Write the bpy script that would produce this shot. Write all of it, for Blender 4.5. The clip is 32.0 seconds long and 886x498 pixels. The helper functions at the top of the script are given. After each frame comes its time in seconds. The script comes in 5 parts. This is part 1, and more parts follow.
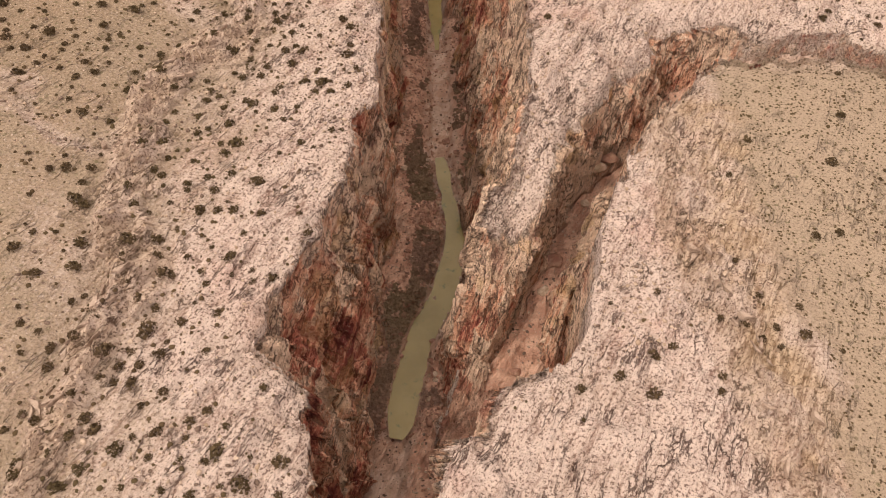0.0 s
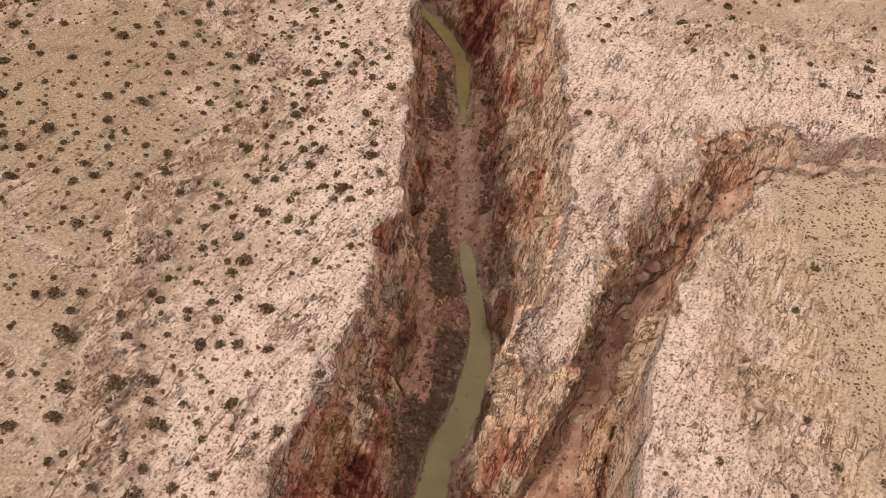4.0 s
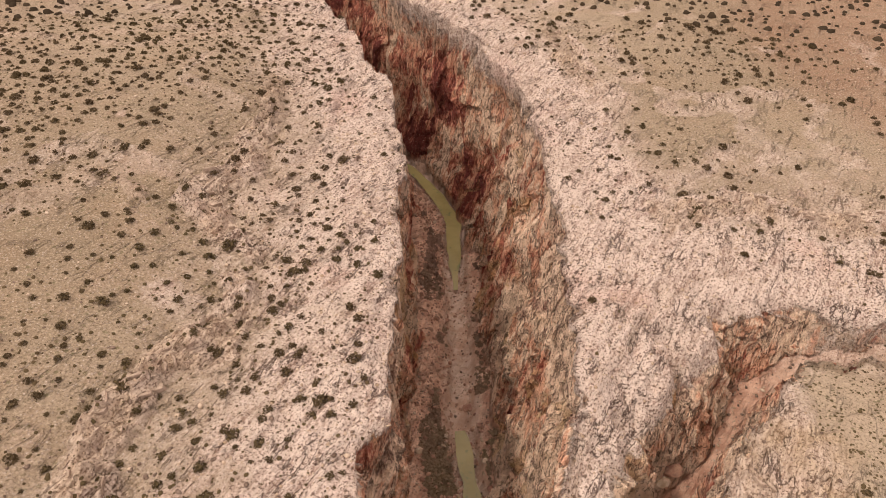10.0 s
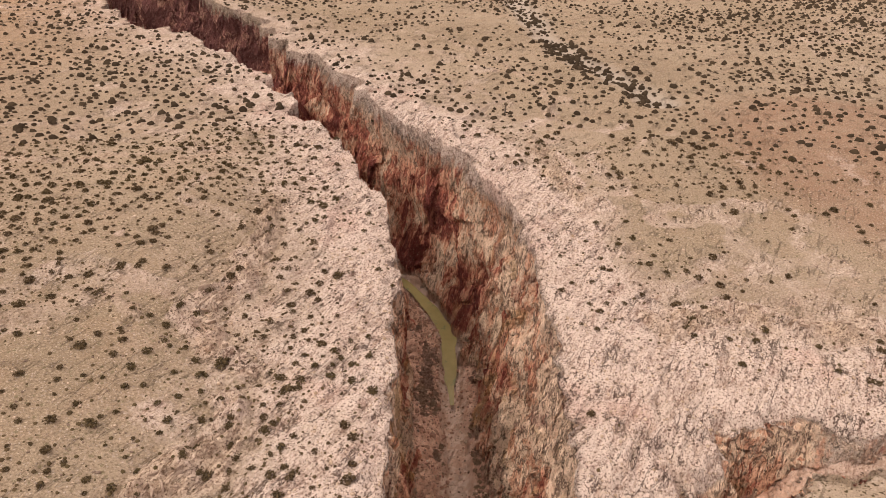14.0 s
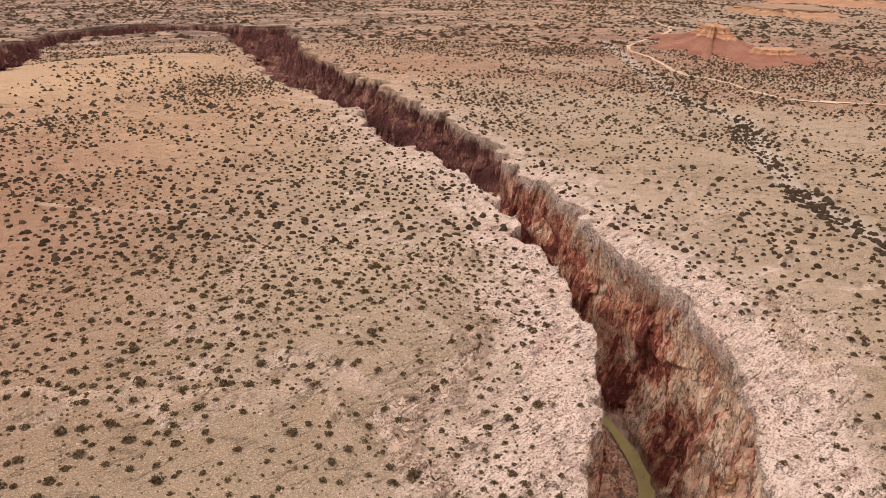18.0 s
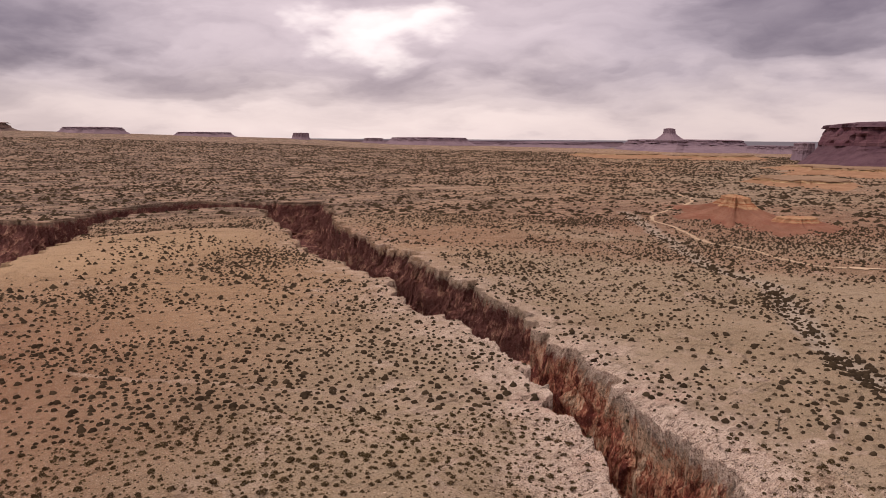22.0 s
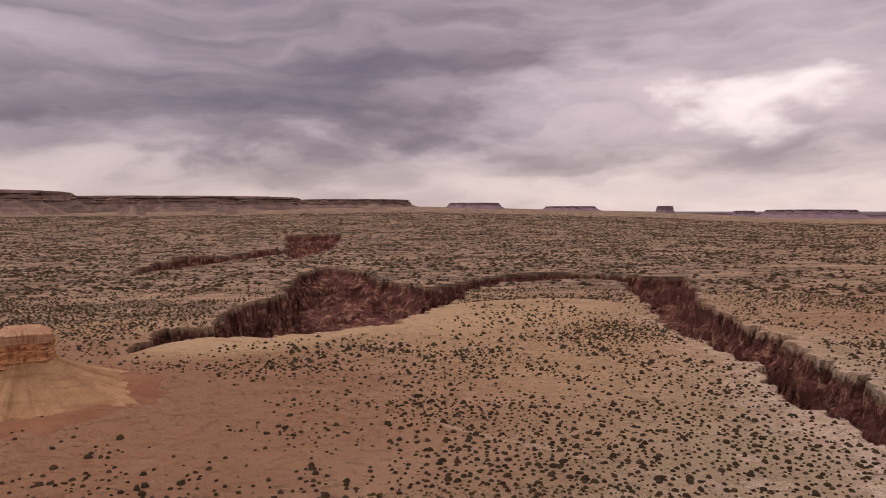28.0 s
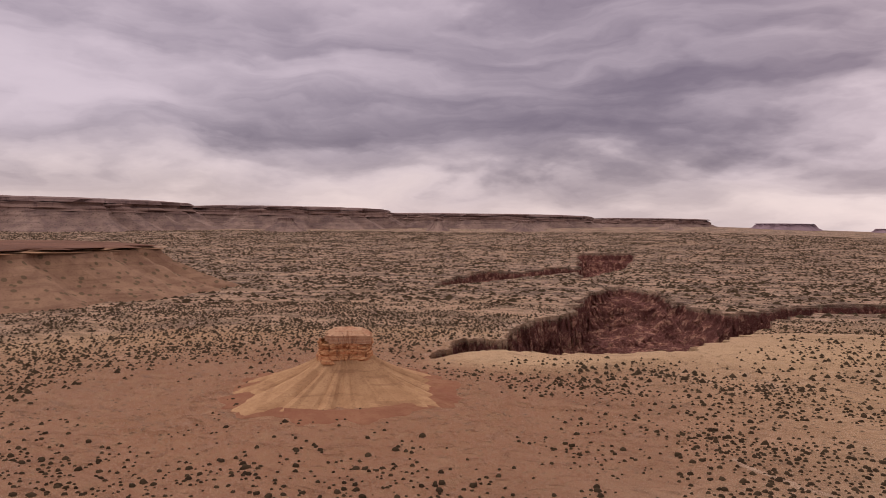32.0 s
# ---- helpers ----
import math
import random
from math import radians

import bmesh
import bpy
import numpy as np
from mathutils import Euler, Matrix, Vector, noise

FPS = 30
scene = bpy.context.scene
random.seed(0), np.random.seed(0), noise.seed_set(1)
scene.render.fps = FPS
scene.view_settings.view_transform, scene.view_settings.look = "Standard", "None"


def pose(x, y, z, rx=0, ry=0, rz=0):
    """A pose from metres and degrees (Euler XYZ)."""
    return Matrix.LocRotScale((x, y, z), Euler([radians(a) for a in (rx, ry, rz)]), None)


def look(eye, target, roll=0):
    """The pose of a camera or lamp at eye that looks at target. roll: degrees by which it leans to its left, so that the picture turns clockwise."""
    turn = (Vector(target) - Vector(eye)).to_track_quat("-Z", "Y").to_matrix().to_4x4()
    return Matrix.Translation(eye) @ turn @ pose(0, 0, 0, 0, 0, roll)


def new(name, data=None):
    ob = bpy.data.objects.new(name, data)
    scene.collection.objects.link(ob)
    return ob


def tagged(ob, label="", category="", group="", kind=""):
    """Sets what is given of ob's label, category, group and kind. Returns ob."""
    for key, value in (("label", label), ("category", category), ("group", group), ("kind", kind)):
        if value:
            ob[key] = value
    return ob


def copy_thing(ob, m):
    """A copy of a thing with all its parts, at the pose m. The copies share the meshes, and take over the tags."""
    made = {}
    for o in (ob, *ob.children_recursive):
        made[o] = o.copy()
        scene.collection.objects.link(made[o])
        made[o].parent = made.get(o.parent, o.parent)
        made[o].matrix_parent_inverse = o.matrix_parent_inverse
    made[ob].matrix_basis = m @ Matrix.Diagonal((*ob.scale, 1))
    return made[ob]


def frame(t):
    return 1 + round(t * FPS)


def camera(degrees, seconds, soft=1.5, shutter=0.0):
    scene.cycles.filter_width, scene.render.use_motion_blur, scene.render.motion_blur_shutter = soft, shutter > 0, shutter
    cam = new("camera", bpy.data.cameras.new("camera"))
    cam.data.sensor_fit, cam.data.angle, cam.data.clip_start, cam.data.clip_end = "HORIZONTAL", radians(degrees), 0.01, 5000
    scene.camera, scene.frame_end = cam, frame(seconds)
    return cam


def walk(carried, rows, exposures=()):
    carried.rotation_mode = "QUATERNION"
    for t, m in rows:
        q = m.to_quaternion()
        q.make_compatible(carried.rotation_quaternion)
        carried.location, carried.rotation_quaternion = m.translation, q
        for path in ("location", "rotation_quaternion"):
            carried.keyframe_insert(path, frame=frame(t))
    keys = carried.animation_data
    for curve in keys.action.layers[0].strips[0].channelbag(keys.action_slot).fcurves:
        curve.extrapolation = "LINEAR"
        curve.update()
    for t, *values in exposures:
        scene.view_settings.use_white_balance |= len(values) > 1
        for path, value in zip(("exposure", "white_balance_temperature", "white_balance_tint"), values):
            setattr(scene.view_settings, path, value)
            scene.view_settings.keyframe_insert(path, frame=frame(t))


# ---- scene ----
cam = camera(62.36, 32.0, 0.9)


def aim(x, y, z, pan, tilt, lean):
    return pose(x, y, z, 90 + tilt, 0, pan) @ pose(0, 0, 0, 0, 0, lean)


PATH = [
    (0.0, aim(-0.00, 0.00, 79.80, 0.00, -51.05, 3.83)),
    (0.5, aim(-0.41, 2.20, 79.93, 0.57, -51.00, 3.82)),
    (1.0, aim(-0.80, 4.44, 80.01, 1.02, -50.98, 3.77)),
    (1.5, aim(-1.16, 6.74, 80.05, 1.40, -50.97, 3.72)),
    (2.0, aim(-1.51, 9.12, 80.07, 1.70, -50.99, 3.70)),
    (2.5, aim(-1.89, 11.54, 80.06, 1.87, -50.75, 3.70)),
    (3.0, aim(-2.32, 13.96, 80.02, 2.00, -50.25, 3.71)),
    (3.5, aim(-2.75, 16.37, 79.99, 2.10, -49.59, 3.72)),
    (5.5, aim(-4.07, 25.98, 79.78, 1.91, -46.89, 3.54)),
    (6.0, aim(-4.25, 28.26, 79.83, 1.90, -46.21, 3.47)),
    (6.5, aim(-4.35, 30.34, 79.93, 1.92, -45.57, 3.40)),
    (7.0, aim(-4.41, 32.12, 80.04, 1.95, -44.98, 3.36)),
    (7.5, aim(-4.45, 33.52, 80.11, 1.96, -44.41, 3.31)),
    (8.0, aim(-4.47, 34.53, 80.12, 2.00, -43.66, 3.24)),
    (8.5, aim(-4.50, 35.15, 80.11, 2.04, -42.65, 3.15)),
    (9.0, aim(-4.55, 35.44, 80.11, 2.02, -41.59, 3.04)),
    (9.5, aim(-4.60, 35.56, 80.16, 1.94, -40.49, 2.95)),
    (10.0, aim(-4.62, 35.62, 80.23, 1.90, -39.35, 2.86)),
    (10.5, aim(-4.61, 35.69, 80.33, 1.89, -38.25, 2.77)),
    (11.0, aim(-4.59, 35.73, 80.44, 1.90, -37.16, 2.67)),
    (11.5, aim(-4.57, 35.72, 80.52, 1.88, -36.06, 2.56)),
    (12.0, aim(-4.56, 35.64, 80.56, 1.87, -34.96, 2.44)),
    (12.5, aim(-4.53, 35.56, 80.60, 1.88, -33.87, 2.33)),
    (13.0, aim(-4.48, 35.52, 80.63, 1.89, -32.76, 2.21)),
    (13.5, aim(-4.48, 35.51, 80.62, 1.89, -31.66, 2.11)),
    (14.0, aim(-4.56, 35.53, 80.55, 1.87, -30.54, 2.01)),
    (14.5, aim(-4.75, 35.56, 80.42, 2.25, -29.39, 1.89)),
    (15.0, aim(-5.01, 35.59, 80.36, 5.34, -28.17, 1.75)),
    (15.5, aim(-5.23, 35.60, 80.44, 11.62, -26.96, 1.60)),
    (17.5, aim(-5.11, 36.00, 82.37, 19.57, -23.03, 1.50)),
    (18.0, aim(-5.12, 36.06, 82.36, 20.27, -21.74, 1.36)),
    (18.5, aim(-5.13, 36.10, 82.35, 20.81, -20.12, 1.24)),
    (19.0, aim(-5.13, 36.10, 82.34, 21.29, -18.50, 1.11)),
    (19.5, aim(-5.13, 36.12, 82.34, 21.67, -16.88, 0.98)),
    (20.0, aim(-5.14, 36.16, 82.32, 21.99, -15.24, 0.86)),
    (20.5, aim(-5.14, 36.20, 82.31, 22.26, -13.61, 0.74)),
    (21.0, aim(-5.15, 36.20, 82.30, 22.47, -11.96, 0.62)),
    (21.5, aim(-5.16, 36.20, 82.30, 22.67, -10.32, 0.49)),
    (22.0, aim(-5.16, 36.20, 82.30, 22.82, -8.64, 0.38)),
    (22.5, aim(-5.16, 36.19, 82.30, 22.94, -6.97, 0.26)),
    (23.0, aim(-5.16, 36.17, 82.31, 23.04, -5.32, 0.13)),
    (23.5, aim(-5.16, 36.13, 82.32, 23.14, -5.09, 0.03)),
    (24.0, aim(-5.17, 36.11, 82.34, 24.09, -4.95, -0.03)),
    (24.5, aim(-5.17, 36.07, 82.36, 27.21, -4.71, -0.08)),
    (25.0, aim(-5.17, 36.00, 82.38, 31.50, -4.40, -0.12)),
    (25.5, aim(-5.16, 35.94, 82.39, 35.08, -4.15, -0.14)),
    (27.5, aim(-5.19, 36.16, 82.34, 47.25, -3.25, -0.10)),
    (28.0, aim(-5.27, 36.23, 82.47, 50.58, -3.03, -0.06)),
    (28.5, aim(-5.34, 36.29, 82.65, 53.36, -2.84, -0.05)),
    (29.0, aim(-5.36, 36.31, 82.83, 55.88, -2.66, -0.02)),
    (29.5, aim(-5.27, 36.26, 83.01, 58.57, -2.49, 0.04)),
    (30.0, aim(-5.01, 36.16, 83.15, 61.33, -2.32, 0.14)),
    (30.5, aim(-4.57, 36.01, 83.26, 64.07, -2.16, 0.26)),
    (31.0, aim(-4.08, 35.76, 83.32, 66.90, -2.03, 0.38)),
    (31.5, aim(-3.65, 35.37, 83.33, 69.94, -1.86, 0.53)),
    (32.0, aim(-3.26, 34.88, 83.32, 73.14, -1.73, 0.80)),
]
EXPOSURES = [(0.0, 0.38, 6640, 13), (6.0, 0.38, 6580, 12), (14.0, 0.38, 6480, 13), (17.5, 0.44, 6330, 14), (19.0, 0.46, 6250, 15), (21.0, 0.06, 6400, 17), (23.0, -0.44, 6550, 20), (25.0, -0.52, 6600, 20), (32.0, -0.26, 6480, 20)]
SUN_AZ, SUN_EL, GLOW_AZ = 122.0, 50.0, 29.0
walk(cam, PATH, exposures=EXPOSURES)

# ---- world, sun ----
def make_world():
    w = bpy.data.worlds.new("sky")
    w.use_nodes = True
    scene.world = w
    nt = w.node_tree
    nt.nodes.clear()
    N, L = nt.nodes.new, nt.links.new

    def math_node(op, a, b=None, c=None, clamp=False):
        n = N("ShaderNodeMath")
        n.operation, n.use_clamp = op, clamp
        for i, v in enumerate((a, b, c)):
            if v is None:
                continue
            if isinstance(v, (int, float)):
                n.inputs[i].default_value = v
            else:
                L(v, n.inputs[i])
        return n.outputs[0]

    def mix(f, a, b):
        n = N("ShaderNodeMix")
        n.data_type = "RGBA"
        for sock, v in ((n.inputs[0], f), (n.inputs[6], a), (n.inputs[7], b)):
            if isinstance(v, (int, float)):
                sock.default_value = v
            elif isinstance(v, tuple):
                sock.default_value = (*v, 1)
            else:
                L(v, sock)
        return n.outputs[2]

    def band(v, lo, hi):
        n = N("ShaderNodeMapRange")
        n.interpolation_type = "SMOOTHSTEP"
        L(v, n.inputs[0])
        n.inputs[1].default_value, n.inputs[2].default_value = lo, hi
        return n.outputs[0]

    tc = N("ShaderNodeTexCoord").outputs["Generated"]
    sep = N("ShaderNodeSeparateXYZ")
    L(tc, sep.inputs[0])
    X, Y, Z = sep.outputs
    up = math_node("MAXIMUM", Z, 0.0)
    den = math_node("ADD", up, 0.30)
    comb = N("ShaderNodeCombineXYZ")
    L(math_node("DIVIDE", X, den), comb.inputs[0])
    L(math_node("DIVIDE", Y, den), comb.inputs[1])
    L(math_node("MULTIPLY", up, 2.0), comb.inputs[2])

    def cloud(scale, detail, rough, seed, dist=0.0):
        n = N("ShaderNodeTexNoise")
        mp = N("ShaderNodeMapping")
        mp.inputs["Location"].default_value = (seed, seed * 1.7, 0)
        L(comb.outputs[0], mp.inputs[0])
        L(mp.outputs[0], n.inputs["Vector"])
        n.inputs["Scale"].default_value, n.inputs["Detail"].default_value = scale, detail
        n.inputs["Roughness"].default_value, n.inputs["Distortion"].default_value = rough, dist
        return n.outputs[0]

    big = cloud(0.8, 2, 0.45, 9.4)
    mid = cloud(1.9, 5, 0.5, 7.7, 0.15)
    fine = cloud(5.0, 4, 0.5, 1.3)
    dens = math_node("ADD", math_node("MULTIPLY", big, 0.48), math_node("ADD", math_node("MULTIPLY", mid, 0.46), math_node("MULTIPLY", fine, 0.20)))
    dens = band(dens, 0.44, 0.68)
    bearing = math_node("MULTIPLY", math_node("ARCTAN2", math_node("MULTIPLY", X, -1.0), Y), 180 / math.pi)
    height = math_node("MULTIPLY", math_node("ARCSINE", Z), 180 / math.pi)
    bearing = math_node("ADD", bearing, math_node("MULTIPLY", math_node("SUBTRACT", fine, 0.5), 16.0))
    height = math_node("ADD", height, math_node("MULTIPLY", math_node("SUBTRACT", mid, 0.5), 9.0))

    def mass(a, e, wa, we):
        """A soft bank of cloud, or a gap, about a bearing and height."""
        u = math_node("DIVIDE", math_node("SUBTRACT", bearing, a), wa)
        v = math_node("DIVIDE", math_node("SUBTRACT", height, e), we)
        return math_node("SUBTRACT", 1.0, band(math_node("ADD", math_node("MULTIPLY", u, u), math_node("MULTIPLY", v, v)), 0.0, 1.0))

    def total(rows):
        acc = 0.0
        for a, e, wa, we, k in rows:
            acc = math_node("ADD", acc, math_node("MULTIPLY", mass(a, e, wa, we), k))
        return acc

    banks = total([(52, 9, 14, 6.5, 0.6), (-4, 9, 12, 7, 0.95), (14, 15, 9, 4, 0.5), (76, 7, 19, 4.5, 0.65), (60, 6.5, 12, 3.5, 0.3), (46, 12, 9, 5, 0.3), (-8, 16, 14, 5, 0.6), (95, 6, 10, 2.5, 0.5)])
    gaps = total([(29, 7.6, 10, 2.4, 0.75), (21, 7.2, 9, 1.5, 0.7), (9.5, 11.8, 7, 2.0, 0.7), (101, 10, 10, 4.5, 0.8), (49, 12.5, 7, 2.0, 0.5), (77, 12, 9, 2, 0.4), (-6, 4, 8, 1.6, 0.6), (20, 16, 7, 3, 0.5)])
    flat_v = N("ShaderNodeCombineXYZ")
    L(math_node("MULTIPLY", bearing, 0.055), flat_v.inputs[0])
    L(math_node("MULTIPLY", height, 0.42), flat_v.inputs[1])
    sheets = N("ShaderNodeTexNoise")
    L(flat_v.outputs[0], sheets.inputs["Vector"])
    sheets.inputs["Scale"].default_value, sheets.inputs["Detail"].default_value, sheets.inputs["Roughness"].default_value = 1.0, 6, 0.55
    layer = math_node("MULTIPLY", math_node("SUBTRACT", sheets.outputs[0], 0.5), 1.5)
    dens = math_node("ADD", math_node("ADD", math_node("MULTIPLY", dens, 0.65), layer), math_node("SUBTRACT", math_node("MULTIPLY", banks, 0.75), math_node("MULTIPLY", gaps, 0.55)))
    dens = band(dens, -0.55, 1.5)
    # brightness round the hidden sun
    sd = Vector((-math.sin(radians(GLOW_AZ)) * math.cos(radians(9)), math.cos(radians(GLOW_AZ)) * math.cos(radians(9)), math.sin(radians(9))))
    dot = N("ShaderNodeVectorMath")
    dot.operation = "DOT_PRODUCT"
    L(tc, dot.inputs[0])
    dot.inputs[1].default_value = sd
    glow_wide = band(dot.outputs["Value"], 0.90, 1.0)
    light = mix(glow_wide, (0.76, 0.65, 0.68), (0.92, 0.78, 0.78))
    light = mix(math_node("MULTIPLY", mass(27.5, 7.6, 8.0, 1.7), 0.75), light, (1.6, 1.45, 1.33))
    dark = mix(glow_wide, (0.20, 0.15, 0.19), (0.27, 0.205, 0.24))
    clouds = mix(dens, light, dark)
    horizon = mix(glow_wide, (0.98, 0.83, 0.76), (1.2, 1.03, 0.93))
    low = math_node("SUBTRACT", 1.0, band(math_node("ADD", Z, math_node("MULTIPLY", math_node("SUBTRACT", mid, 0.5), 0.16)), 0.0, 0.11))
    clouds = mix(math_node("MULTIPLY", low, math_node("SUBTRACT", 0.95, math_node("MULTIPLY", dens, 0.5))), clouds, horizon)
    clouds = mix(band(Z, 0.32, 0.66), clouds, (1.36, 1.20, 1.11))
    sky = N("ShaderNodeTexSky")
    sky.sky_type, sky.sun_disc = "NISHITA", False
    sky.sun_elevation, sky.sun_rotation = radians(SUN_EL), radians(-SUN_AZ)
    haze = mix(band(Z, -0.03, -0.2), (0.22, 0.18, 0.20), (0.10, 0.07, 0.05))
    below = math_node("LESS_THAN", Z, -0.002)
    clouds = mix(below, clouds, haze)
    bg1, bg2, add = N("ShaderNodeBackground"), N("ShaderNodeBackground"), N("ShaderNodeAddShader")
    L(clouds, bg1.inputs[0])
    bg1.inputs[1].default_value = 0.92
    L(sky.outputs[0], bg2.inputs[0])
    bg2.inputs[1].default_value = 0.012
    out = N("ShaderNodeOutputWorld")
    L(bg1.outputs[0], add.inputs[0])
    L(bg2.outputs[0], add.inputs[1])
    L(add.outputs[0], out.inputs[0])


make_world()
sun = new("sun", bpy.data.lights.new("sun", "SUN"))
sun.data.energy, sun.data.angle, sun.data.color = 1.4, radians(14), (1.0, 0.93, 0.84)
az, el = radians(SUN_AZ), radians(SUN_EL)
sun.matrix_world = look((0, 0, 0), (math.sin(az) * math.cos(el), -math.cos(az) * math.cos(el), -math.sin(el)))


# ---- materials ----
class Mat:
    """Small helper to write node materials as expressions."""

    def __init__(self, name):
        self.m = bpy.data.materials.new(name)
        self.m.use_nodes = True
        self.nt = self.m.node_tree
        self.b = self.nt.nodes["Principled BSDF"]
        self.pos = self.nt.nodes.new("ShaderNodeNewGeometry").outputs["Position"]

    def node(self, kind, **ins):
        n = self.nt.nodes.new(kind)
        for k, v in ins.items():
            self.put(n.inputs[k.replace("_", " ")], v)
        return n

    def put(self, sock, v):
        if isinstance(v, bpy.types.NodeSocket):
            self.nt.links.new(v, sock)
        elif isinstance(v, tuple) and sock.type == "RGBA":
            sock.default_value = (*v, 1)
        else:
            sock.default_value = v

    def math(self, op, a, b=0.0, clamp=False):
        n = self.nt.nodes.new("ShaderNodeMath")
        n.operation, n.use_clamp = op, clamp
        self.put(n.inputs[0], a)
        self.put(n.inputs[1], b)
        return n.outputs[0]

    def coords(self, scale=(1, 1, 1), rot=(0, 0, 0), src=None):
        n = self.nt.nodes.new("ShaderNodeMapping")
        self.put(n.inputs[0], src or self.pos)
        n.vector_type = "TEXTURE"
        n.inputs["Scale"].default_value = [1.0 / q for q in scale]
        n.inputs["Rotation"].default_value = [radians(a) for a in rot]
        return n.outputs[0]

    def noise(self, scale, detail=4, rough=0.55, vec=None, dist=0.0):
        n = self.node("ShaderNodeTexNoise", Scale=scale, Detail=detail, Roughness=rough, Distortion=dist, Vector=vec or self.pos)
        return n.outputs[0]

    def cells(self, scale, vec=None, feature="F1", out="Distance"):
        n = self.nt.nodes.new("ShaderNodeTexVoronoi")
        n.feature = feature
        self.put(n.inputs["Vector"], vec or self.pos)
        n.inputs["Scale"].default_value = scale
        return n.outputs[out]

    def band(self, v, lo, hi, a=0.0, b=1.0):
        n = self.nt.nodes.new("ShaderNodeMapRange")
        n.interpolation_type = "SMOOTHSTEP"
        self.put(n.inputs[0], v)
        for i, q in enumerate((lo, hi, a, b)):
            n.inputs[i + 1].default_value = q
        return n.outputs[0]

    def mix(self, f, a, b, mode="MIX"):
        n = self.nt.nodes.new("ShaderNodeMix")
        n.data_type, n.blend_type = "RGBA", mode
        self.put(n.inputs[0], f)
        self.put(n.inputs[6], a)
        self.put(n.inputs[7], b)
        return n.outputs[2]

    def lines(self, vec, scale, width, detail=3, rough=0.5):
        n = self.noise(scale, detail, rough, vec, 0.3)
        return self.band(self.math("ABSOLUTE", self.math("SUBTRACT", n, 0.5)), width, 0.0)

    def attr(self, name):
        n = self.nt.nodes.new("ShaderNodeAttribute")
        n.attribute_name = name
        s = self.nt.nodes.new("ShaderNodeSeparateColor")
        self.nt.links.new(n.outputs["Color"], s.inputs[0])
        return s.outputs

    def red(self, v):
        n = self.nt.nodes.new("ShaderNodeSeparateColor")
        self.put(n.inputs[0], v)
        return n.outputs[0]

    def bump(self, h, strength, dist, prev=None):
        n = self.nt.nodes.new("ShaderNodeBump")
        self.put(n.inputs["Height"], h)
        n.inputs["Strength"].default_value, n.inputs["Distance"].default_value = strength, dist
        if prev is not None:
            self.put(n.inputs["Normal"], prev)
        return n.outputs[0]

    def done(self, color, rough=0.95, normal=None, spec=0.15):
        self.put(self.b.inputs["Base Color"], color)
        self.put(self.b.inputs["Roughness"], rough)
        self.b.inputs["Specular IOR Level"].default_value = spec
        if normal is not None:
            self.put(self.b.inputs["Normal"], normal)
        return self.m


